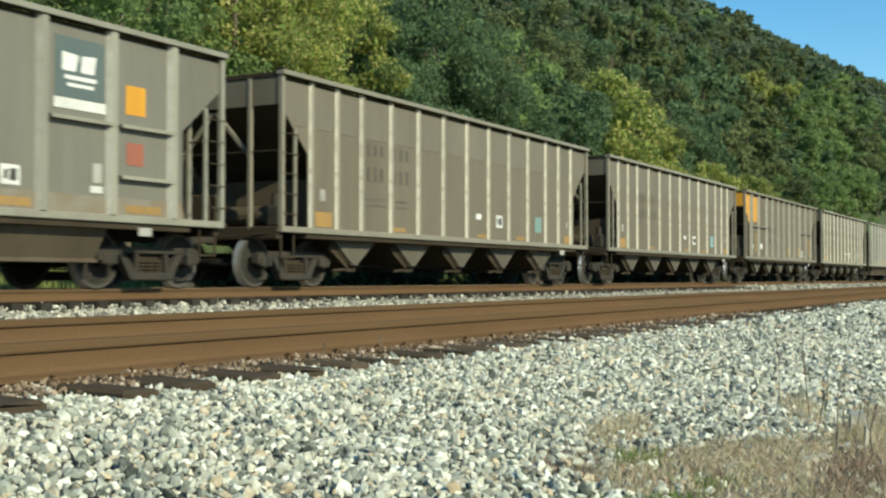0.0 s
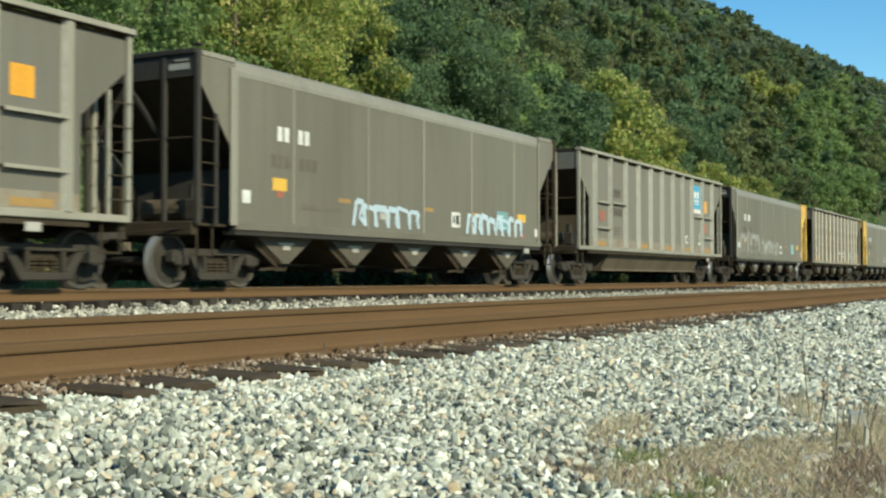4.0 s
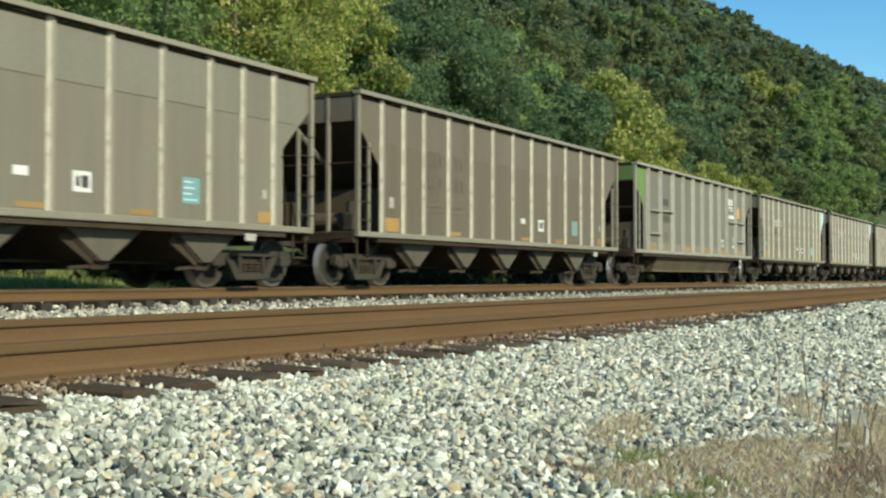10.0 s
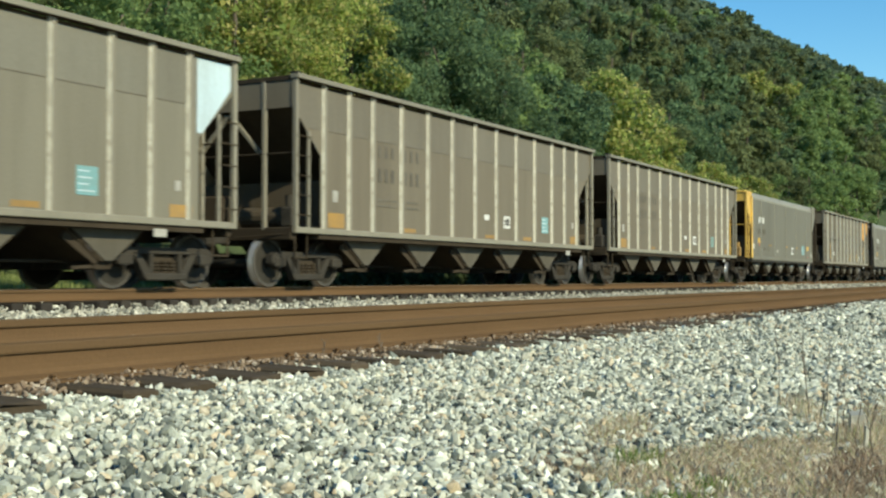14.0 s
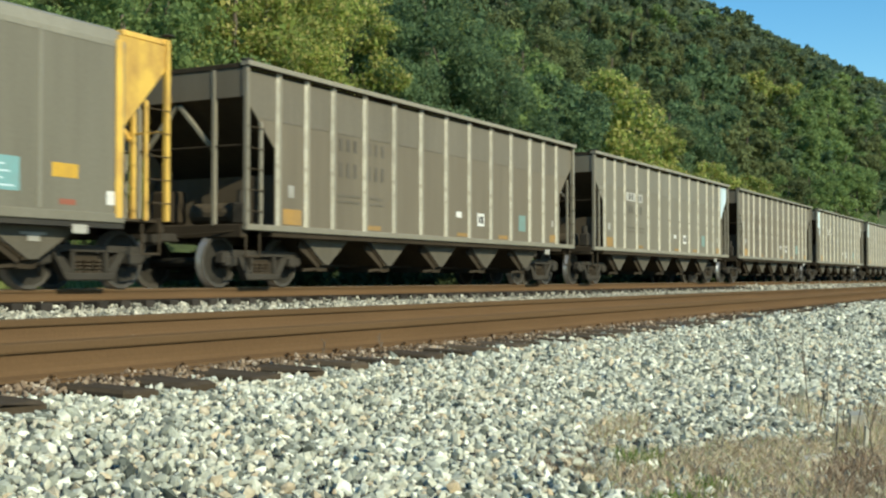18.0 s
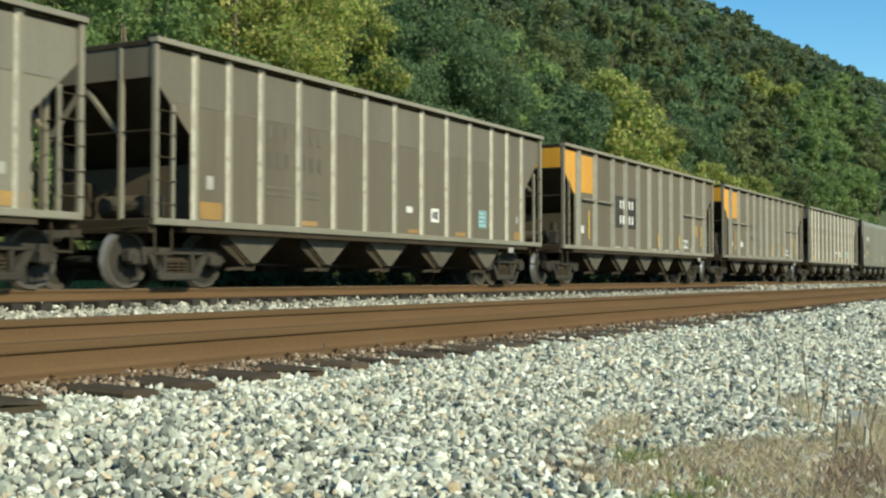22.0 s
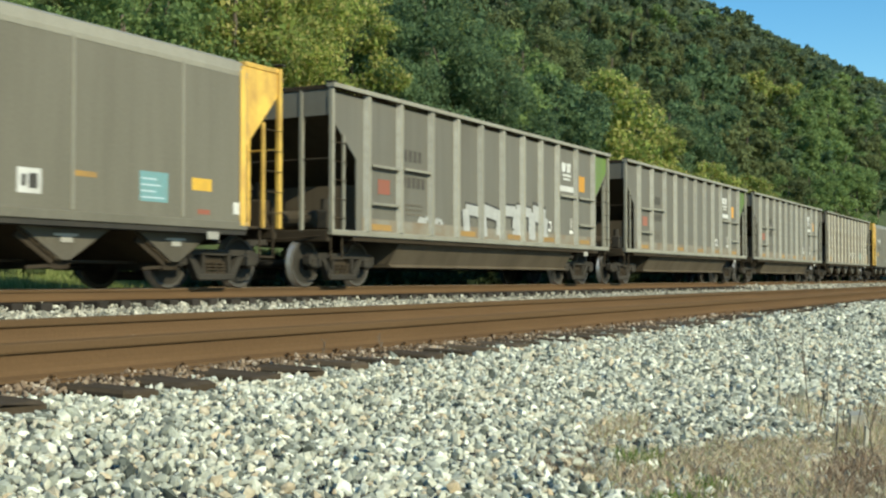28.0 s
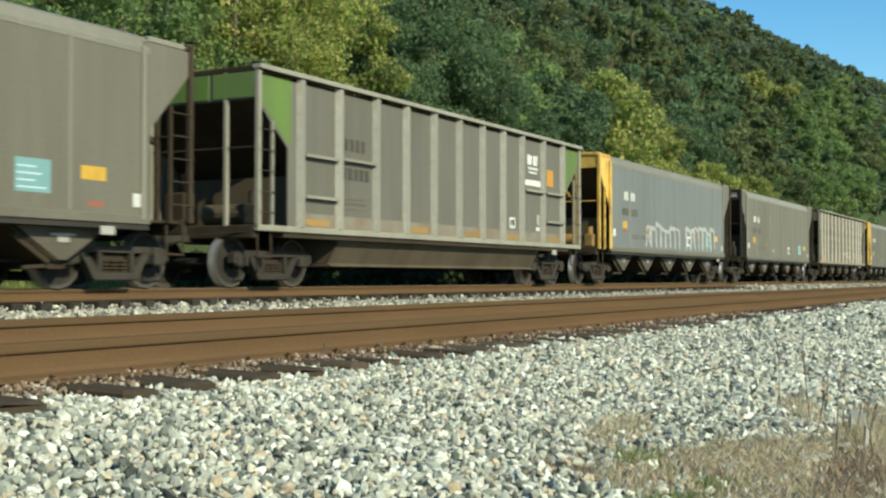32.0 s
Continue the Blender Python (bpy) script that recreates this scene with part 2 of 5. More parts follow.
# ---- mesh code ----
class Shape:
    """Vertices and faces of one part, from simple forms."""

    def __init__(self):
        self.v, self.f = [], []

    def add(self, v, f):
        o = len(self.v)
        self.v += [tuple(p) for p in v]
        self.f += [tuple(o + i for i in g) for g in f]
        return self

    def box(self, x0, x1, y0, y1, z0, z1, c=0.0):
        """A block, its edges chamfered by c."""
        if not c:
            v = [(x, y, z) for z in (z0, z1) for y in (y0, y1) for x in (x0, x1)]
            return self.add(v, [(0, 2, 3, 1), (4, 5, 7, 6), (0, 1, 5, 4), (2, 6, 7, 3), (0, 4, 6, 2), (1, 3, 7, 5)])
        bm = bmesh.new()
        bmesh.ops.create_cube(bm, size=1.0, matrix=Matrix.Translation(((x0 + x1) / 2, (y0 + y1) / 2, (z0 + z1) / 2)) @ Matrix.Diagonal((x1 - x0, y1 - y0, z1 - z0, 1)))
        bmesh.ops.bevel(bm, geom=bm.edges[:], offset=c, segments=1, affect='EDGES')
        bm.verts.index_update()
        self.add([p.co for p in bm.verts], [[p.index for p in g.verts] for g in bm.faces])
        bm.free()
        return self

    def prism(self, pts, lo, hi, axis):
        """A polygon drawn in the two other axes (in order x, y, z), drawn out along axis."""
        n = len(pts)
        put = {"x": lambda p, d: (d, p[0], p[1]), "y": lambda p, d: (p[0], d, p[1]), "z": lambda p, d: (p[0], p[1], d)}[axis]
        v = [put(p, lo) for p in pts] + [put(p, hi) for p in pts]
        return self.add(v, [tuple(range(n)), tuple(range(2 * n - 1, n - 1, -1))] + [(i, i + n, (i + 1) % n + n, (i + 1) % n) for i in range(n)])

    def rod(self, p, q, r, n=6, r2=None):
        p, q = Vector(p), Vector(q)
        d = (q - p).normalized()
        a = d.orthogonal().normalized()
        b = d.cross(a)
        r2 = r if r2 is None else r2
        ring = [(math.cos(2 * math.pi * i / n), math.sin(2 * math.pi * i / n)) for i in range(n)]
        v = [p + (a * c + b * s) * r for c, s in ring] + [q + (a * c + b * s) * r2 for c, s in ring]
        return self.add(v, [(i, (i + 1) % n, (i + 1) % n + n, i + n) for i in range(n)] + [tuple(range(n - 1, -1, -1)), tuple(range(n, 2 * n))])

    def beam(self, p, q, w, h):
        """A square bar from p to q."""
        p, q = Vector(p), Vector(q)
        d = (q - p).normalized()
        a = d.cross(Vector((0, 1, 0)) if abs(d.y) < 0.9 else Vector((1, 0, 0))).normalized()
        b = d.cross(a)
        v = [e + a * s * w / 2 + b * t * h / 2 for e in (p, q) for s, t in ((-1, -1), (1, -1), (1, 1), (-1, 1))]
        return self.add(v, [(0, 1, 2, 3), (7, 6, 5, 4), (0, 4, 5, 1), (1, 5, 6, 2), (2, 6, 7, 3), (3, 7, 4, 0)])

    def lathe(self, prof, n=28, cy=0.0):
        """A profile of (radius, y) turned about the y axis."""
        m = len(prof)
        v = [(r * math.cos(2 * math.pi * i / n), cy + y, r * math.sin(2 * math.pi * i / n)) for i in range(n) for r, y in prof]
        return self.add(v, [(i * m + j, i * m + (j + 1) % m, ((i + 1) % n) * m + (j + 1) % m, ((i + 1) % n) * m + j) for i in range(n) for j in range(m)])


def mesh_of(name, s, mats):
    me = bpy.data.meshes.new(name)
    me.from_pydata(s.v, [], s.f)
    bm = bmesh.new()
    bm.from_mesh(me)
    bmesh.ops.recalc_face_normals(bm, faces=bm.faces[:])
    bm.to_mesh(me)
    bm.free()
    for m in (mats if isinstance(mats, (list, tuple)) else [mats]):
        me.materials.append(m)
    return me


def part(name, s, material, parent, label=""):
    """Links a shape as one mesh under a thing or under a part."""
    ob = new(name, s if isinstance(s, bpy.types.Mesh) else mesh_of(name, s, material))
    ob.parent = parent
    if label:
        ob["label"] = label
    return ob


def raw(name, v, f, material, smooth=False):
    """A big mesh from arrays."""
    me = bpy.data.meshes.new(name)
    v = np.asarray(v, np.float32)
    f = np.asarray(f, np.int32)
    me.vertices.add(len(v))
    me.vertices.foreach_set("co", v.ravel())
    k = f.shape[1]
    me.loops.add(f.size)
    me.loops.foreach_set("vertex_index", f.ravel())
    me.polygons.add(len(f))
    me.polygons.foreach_set("loop_start", np.arange(0, f.size, k, dtype=np.int32))
    me.polygons.foreach_set("use_smooth", np.full(len(f), smooth))
    me.update(calc_edges=True)
    me.validate()
    me.materials.append(material)
    return me


# ---- the lie of the land ----
PROFILE_Y = np.array([-60, 0.2, 1.2, 2.2, 3.3, 3.6, 6.6, 6.9, 8.2, 10.6, 11.7, 12.4, 15.7, 16.4, 17.4, 19.0, 24.0])
PROFILE_Z = np.array([-.62, -.55, -.525, -.465, -.375, -.365, -.305, -.285, -.52, -.52, -.365, -.335, -.30, -.33, -.40, -.15, 0.25])


def land(x, y):
    """Height of the ground: railway bed, then the wooded hillside."""
    x, y = np.asarray(x, float), np.asarray(y, float)
    base = np.interp(y, PROFILE_Y, PROFILE_Z)
    foot = 24.0 - 0.13 * np.maximum(x - 120.0, 0.0)
    rise = 0.65 * np.maximum(y - foot, 0.0)
    top = 115.0 + np.maximum(0, 300 - x) * 0.25
    hill = -8.0 * np.log(np.exp(-np.minimum(rise, top * 1.5) / 8.0) + np.exp(-top / 8.0))
    wob = np.sin(x * 0.045 + y * 0.03) * np.cos(y * 0.05 - x * 0.02) * np.clip((y - foot) / 40, 0, 1) * 3.0
    return np.where(rise > 0, np.maximum(base, 0.0) * (rise > 0) + np.maximum(hill, 0) + wob, base)


def grid_mesh(name, xs, ys, lift, material):
    gx, gy = np.meshgrid(xs, ys, indexing="ij")
    v = np.stack([gx.ravel(), gy.ravel(), (land(gx, gy) + lift(gx, gy)).ravel()], 1)
    i = np.arange((len(xs) - 1) * len(ys)).reshape(len(xs) - 1, len(ys))[:, :-1].ravel()
    f = np.stack([i, i + len(ys), i + len(ys) + 1, i + 1], 1)
    return raw(name, v, f, material, True)


def ground_material():
    """Grey stone grit on the railway bed, darkened for shade between stones, dry grass beside it, leaf litter under the
    trees.
    """
    m, n, l, b = nodes("ground_cover")
    c, sx = n.new("ShaderNodeTexCoord"), n.new("ShaderNodeSeparateXYZ")
    l.new(c.outputs["Object"], sx.inputs[0])
    grit, big = tex(n, l, 28.0, 3.0), tex(n, l, 1.1, 4.0)
    # near-black tones paint in the shade of the gaps between ballast stones
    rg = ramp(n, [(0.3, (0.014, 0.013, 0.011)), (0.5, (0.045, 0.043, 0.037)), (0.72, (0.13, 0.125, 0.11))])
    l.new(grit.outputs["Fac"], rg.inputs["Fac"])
    rs = ramp(n, [(0.3, (0.17, 0.125, 0.085)), (0.55, (0.38, 0.295, 0.20)), (0.75, (0.25, 0.23, 0.11))])
    l.new(big.outputs["Fac"], rs.inputs["Fac"])
    rl = ramp(n, [(0.35, (0.03, 0.04, 0.014)), (0.6, (0.06, 0.085, 0.025)), (0.8, (0.085, 0.10, 0.035))])
    l.new(big.outputs["Fac"], rl.inputs["Fac"])
    wob = n.new("ShaderNodeMath")
    wob.operation = 'MULTIPLY_ADD'
    wob.inputs[1].default_value, wob.inputs[2].default_value = 1.2, -0.6
    l.new(big.outputs["Fac"], wob.inputs[0])
    ya = n.new("ShaderNodeMath")
    l.new(sx.outputs["Y"], ya.inputs[0])
    l.new(wob.outputs[0], ya.inputs[1])

    def above(v, w):
        r = n.new("ShaderNodeMapRange")
        r.inputs[1].default_value, r.inputs[2].default_value = v, v + w
        l.new(ya.outputs[0], r.inputs[0])
        return r.outputs[0]
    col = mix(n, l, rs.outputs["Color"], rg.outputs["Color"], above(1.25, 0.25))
    col = mix(n, l, col, rl.outputs["Color"], above(17.2, 0.6))
    l.new(col, b.inputs["Base Color"])
    b.inputs["Roughness"].default_value = 0.95
    bp = n.new("ShaderNodeBump")
    bp.inputs["Strength"].default_value, bp.inputs["Distance"].default_value = 0.9, 0.02
    l.new(grit.outputs["Fac"], bp.inputs["Height"])
    l.new(bp.outputs["Normal"], b.inputs["Normal"])
    return m


XS = np.unique(np.concatenate([np.linspace(-900, -20, 20), np.linspace(-20, 130, 120), np.linspace(130, 900, 90), np.linspace(900, 3500, 20)]))
YS = np.unique(np.concatenate([np.linspace(-1500, -20, 14), np.linspace(-20, 0, 12), PROFILE_Y[1:], np.linspace(0, 4, 21), np.linspace(24, 300, 70), np.linspace(300, 2500, 20)]))
ground = new("ground", grid_mesh("ground", XS, YS, lambda x, y: 0.012 * np.sin(x * 2.3) * np.cos(y * 3.1), ground_material()))
tagged(ground, "railway bed of grey stone with dry grass verge and wooded hillside", "ground", kind="structure")

# ---- the two tracks ----
NEAR_Y, NEAR_Z, FAR_Y, FAR_Z = 4.20, -0.127, 5.71, -0.087
TRAIN_Y = 14.10


def rail_shape(x0, x1, y, z, h=0.170):
    """Flat-bottomed rail with thick web and sloping foot, without its head."""
    half = [(0.019, -0.044), (0.017, -0.066), (0.016, -0.095), (0.018, -h + 0.05), (0.030, -h + 0.028), (0.072, -h + 0.013), (0.075, -h)]
    pts = [(y + a, z + b) for a, b in half] + [(y - a, z + b) for a, b in half[::-1]]
    return Shape().prism(pts, x0, x1, "x")


def rail(name, y, z, head, label):
    r = new(name)
    tagged(r, label, "rail", kind="structure")
    part("rail_web", rail_shape(-60, 190, y, z), M_RUST, r)
    half = [(0.028, 0), (0.036, -0.007), (0.037, -0.036), (0.034, -0.044)]
    part("rail_head", Shape().prism([(y + a, z + b) for a, b in half] + [(y - a, z + b) for a, b in half[::-1]], -60, 190, "x"), M_RAILTOP, r)
    part("running_surface", Shape().box(-60, 190, y - 0.026, y + 0.026, z + 0.0005, z + 0.003), head, r)
    return r


rail("rail_1", NEAR_Y, NEAR_Z, M_RAILTOP, "rust-brown steel rail on wooden ties in grey ballast")
rail("rail_2", FAR_Y, FAR_Z, M_RAILTOP, "rust-brown steel rail on wooden ties in grey ballast")
rail("rail_3", TRAIN_Y - 0.755, 0.0, M_SHINY, "rusty steel rail with polished head under the coal train")
rail("rail_4", TRAIN_Y + 0.755, 0.0, M_SHINY, "rusty steel rail with polished head under the coal train")


# ---- coal cars ----
# A car's space: x back from its leading corner, y across (-1.6 is the side towards the near track), z up from the rail.
HALF = 1.60


def wheelset_mesh():
    s = Shape()
    prof = [(0.10, 0.06), (0.16, 0.075), (0.24, 0.035), (0.37, 0.02), (0.40, 0.065), (0.452, 0.068), (0.457, 0.06), (0.462, -0.03), (0.487, -0.045), (0.485, -0.07), (0.40, -0.07), (0.37, -0.015), (0.24, -0.01), (0.16, -0.07), (0.10, -0.08)]
    for sgn in (-1, 1):
        s.lathe([(r, sgn * y) for r, y in prof], 16, sgn * 0.765)
    s.rod((0, -1.0, 0), (0, 1.0, 0), 0.085, 10)
    for sgn in (-1, 1):
        for k in range(3):
            a = 2 * math.pi * k / 3 + 0.4
            s.box(0.30 * math.cos(a) - 0.03, 0.30 * math.cos(a) + 0.03, sgn * 0.79 - 0.006, sgn * 0.79 + 0.006, 0.30 * math.sin(a) - 0.03, 0.30 * math.sin(a) + 0.03)
    me = mesh_of("wheelset", s, [M_WHEEL, M_RIM, M_TREAD])
    for p in me.polygons:
        r = [math.hypot(me.vertices[i].co.x, me.vertices[i].co.z) for i in p.vertices]
        if min(r) > 0.39:
            p.material_index = 2 if min(r) > 0.455 else 1
        p.use_smooth = min(r) > 0.05 and abs(p.normal.y) < 0.98
    return me


def side_frame_mesh():
    s = Shape()
    y0, y1 = -0.07, 0.07
    s.prism([(-1.16, 0.44), (-1.16, 0.60), (-0.98, 0.66), (0.98, 0.66), (1.16, 0.60), (1.16, 0.44), (1.02, 0.44), (1.02, 0.53), (0.74, 0.53), (0.70, 0.56), (-0.70, 0.56), (-0.74, 0.53), (-1.02, 0.53), (-1.02, 0.44)], y0, y1, "y")
    for g in (-1, 1):
        s.prism([(g * 0.74, 0.57), (g * 0.60, 0.57), (g * 0.34, 0.26), (g * 0.40, 0.15), (g * 0.48, 0.17)], y0, y1, "y")
        s.prism([(g * 0.30, 0.57), (g * 0.37, 0.57), (g * 0.37, 0.24), (g * 0.30, 0.24)], y0, y1, "y")
        s.box(g * 0.92 - 0.16, g * 0.92 + 0.16, y0 - 0.03, y1, 0.38, 0.55, 0.02)
    s.box(-0.46, 0.46, y0 - 0.02, y1 + 0.05, 0.13, 0.25, 0.02)
    return mesh_of("side_frame", s, M_TRUCK)


def spring_mesh():
    s = Shape()
    for dx in (-0.19, 0.0, 0.19):
        for k in range(4):
            s.rod((dx, 0, 0.25 + k * 0.055), (dx, 0, 0.285 + k * 0.055), 0.082, 7)
    return mesh_of("spring_nest", s, M_UNDER)


MESH = {"wheelset": wheelset_mesh(), "side_frame": side_frame_mesh(), "spring_nest": spring_mesh(),
        "bearing_cap": mesh_of("bearing_cap", Shape().lathe([(0.02, -0.09), (0.09, -0.09), (0.12, -0.05), (0.12, 0.06), (0.02, 0.06)], 14), M_TRUCK),
        "bolster": mesh_of("bolster", Shape().box(-0.28, 0.28, -1.0, 1.0, 0.42, 0.56, 0.03).box(-0.2, 0.2, -0.2, 0.2, 0.56, 0.9, 0.02).box(-0.55, -0.45, -0.9, 0.9, 0.34, 0.42).box(0.45, 0.55, -0.9, 0.9, 0.34, 0.42), M_UNDER),
        "coupler": mesh_of("coupler", Shape().box(-0.42, 0.5, -0.07, 0.07, 0.80, 0.95, 0.02).box(-0.55, -0.30, -0.16, 0.10, 0.74, 1.0, 0.05).box(-0.62, -0.45, 0.02, 0.14, 0.76, 0.98, 0.03), M_TRUCK),
        "air_hose": mesh_of("air_hose", Shape().rod((-0.1, 0.42, 0.82), (-0.32, 0.34, 0.55), 0.025).rod((-0.32, 0.34, 0.55), (-0.56, 0.28, 0.44), 0.025), M_BLACK)}


def truck(car, x):
    t = part("truck", MESH["bolster"], None, car, "sooty cast steel bogie")
    t.location = (x, 0, 0)
    for y in (-1.02, 1.02):
        f = part("side_frame", MESH["side_frame"], None, t)
        f.location = (0, y, 0)
        if y > 0:
            f.rotation_euler = (0, 0, math.pi)
        nest = part("spring_nest", MESH["spring_nest"], None, t)
        nest.location, nest["kind"] = (0, y, 0), "stuff"
        for dx in (-0.92, 0.92):
            c = part("bearing_cap", MESH["bearing_cap"], None, t)
            c.location = (dx, y, 0.457)
            if y > 0:
                c.rotation_euler = (0, 0, math.pi)
    for dx in (-0.92, 0.92):
        part("wheelset", MESH["wheelset"], None, t).location = (dx, 0, 0.457)
    return t


def cut_sheet(x0, x1, diag, z0, z1, d):
    """The side sheet: full height between the cut corners, with the end corners cut away under the slope sheets. d: the cut (dx, z low, z high)."""
    dx, zl, zh = diag
    return [(x0, z1), (x0, zh), (x0 + dx, zl), (x0 + dx, z0), (x1 - dx, z0), (x1 - dx, zl), (x1, zh), (x1, z1)]


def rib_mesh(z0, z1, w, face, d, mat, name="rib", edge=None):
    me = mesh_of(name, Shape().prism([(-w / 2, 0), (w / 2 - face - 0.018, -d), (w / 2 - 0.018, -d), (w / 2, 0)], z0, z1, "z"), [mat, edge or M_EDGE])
    # sun-facing flank: its brightness is painted in with a paler material
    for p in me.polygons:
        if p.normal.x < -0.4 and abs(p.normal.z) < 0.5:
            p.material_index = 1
    return me


def rungs(x0, x1, y, zs, mat, r=0.016):
    s = Shape()
    for z in zs:
        s.rod((x0, y, z), (x1, y, z), r, 5)
    return s


def under_body(car, centres, z_top, plate, plates_label=""):
    """Discharge bays: pairs of sloping sheets that meet at a gate, closed by a triangular plate on each side."""
    tri = mesh_of("hopper_plate", Shape().prism([(-0.84, z_top), (0.86, z_top), (0.09, 0.43), (-0.07, 0.43)], -0.012, 0.012, "y"), plate)
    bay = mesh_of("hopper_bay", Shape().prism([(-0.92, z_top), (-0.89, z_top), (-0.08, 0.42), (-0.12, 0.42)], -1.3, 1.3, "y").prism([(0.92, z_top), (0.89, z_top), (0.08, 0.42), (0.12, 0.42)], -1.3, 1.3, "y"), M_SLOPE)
    gate = mesh_of("discharge_gate", Shape().prism([(-0.16, 0.30), (0.16, 0.30), (0.24, 0.50), (-0.05, 0.50)], -1.22, -0.15, "y").prism([(-0.16, 0.30), (0.16, 0.30), (0.24, 0.50), (-0.05, 0.50)], 0.15, 1.22, "y")
                   .beam((-0.80, -1.24, 0.80), (-0.16, -1.24, 0.42), 0.13, 0.05).beam((-0.12, -1.2, 0.35), (-0.6, -1.2, 0.32), 0.05, 0.04), M_UNDER)
    for cx in centres:
        for y in (-1.32, 1.32):
            part("hopper_plate", tri, None, car, plates_label).location = (cx, y, 0)
        part("hopper_bay", bay, None, car).location = (cx, 0, 0)
        part("discharge_gate", gate, None, car).location = (cx, 0, 0)


def car_base(label, x0, x1, gear=None):
    """What all kinds share: centre sill, trucks, couplers, brake gear."""
    car = new("hopper_car")
    tagged(car, label, "freight car", "cars of the coal train")
    part("centre_sill", Shape().box(x0 + 0.1, x1 - 0.1, -0.19, 0.19, 0.78, 1.08), M_UNDER, car)
    for x in (x0 + 1.15, x1 - 1.15):
        truck(car, x)
    part("coupler", MESH["coupler"], None, car).location = (x0 - 0.12, 0, 0)
    c = part("coupler", MESH["coupler"], None, car)
    c.location, c.rotation_euler = (x1 + 0.12, 0, 0), (0, 0, math.pi)
    part("air_hose", MESH["air_hose"], None, car).location = (x0 - 0.05, 0, 0)
    h = part("air_hose", MESH["air_hose"], None, car)
    h.location, h.rotation_euler = (x1 + 0.05, 0, 0), (0, 0, math.pi)
    part("air_reservoir", Shape().rod((x0 + 0.75, -0.75, 1.33), (x0 + 0.75, 0.15, 1.33), 0.19, 14).rod((x0 + 0.75, -0.81, 1.33), (x0 + 0.75, -0.75, 1.33), 0.10, 14, 0.19), gear or M_TUB, car)
    part("brake_cylinder", Shape().box(x0 + 0.35, x0 + 0.75, 0.35, 0.85, 1.15, 1.75, 0.04).rod((x0 + 0.55, 0.6, 1.75), (x0 + 0.55, 0.6, 2.1), 0.05, 8), gear or M_UNDER, car)
    part("control_valve", Shape().box(x0 + 0.42, x0 + 0.66, -1.22, -0.95, 1.12, 1.50, 0.03).rod((x0 + 0.54, -1.08, 1.50), (x0 + 0.54, -1.08, 1.72), 0.09, 10), gear or M_TRUCK, car)
    part("identification_tag", Shape().box(x1 - 1.98, x1 - 1.70, -1.60, -1.565, 0.80, 0.93, 0.008), M_FADED, car, "dusty white tag")
    part("brake_rod", Shape().rod((2.6, -0.62, 0.42), (12.7, -0.62, 0.42), 0.025, 6).rod((2.6, 0.55, 0.36), (12.7, 0.55, 0.36), 0.02, 6), M_UNDER, car)
    return car


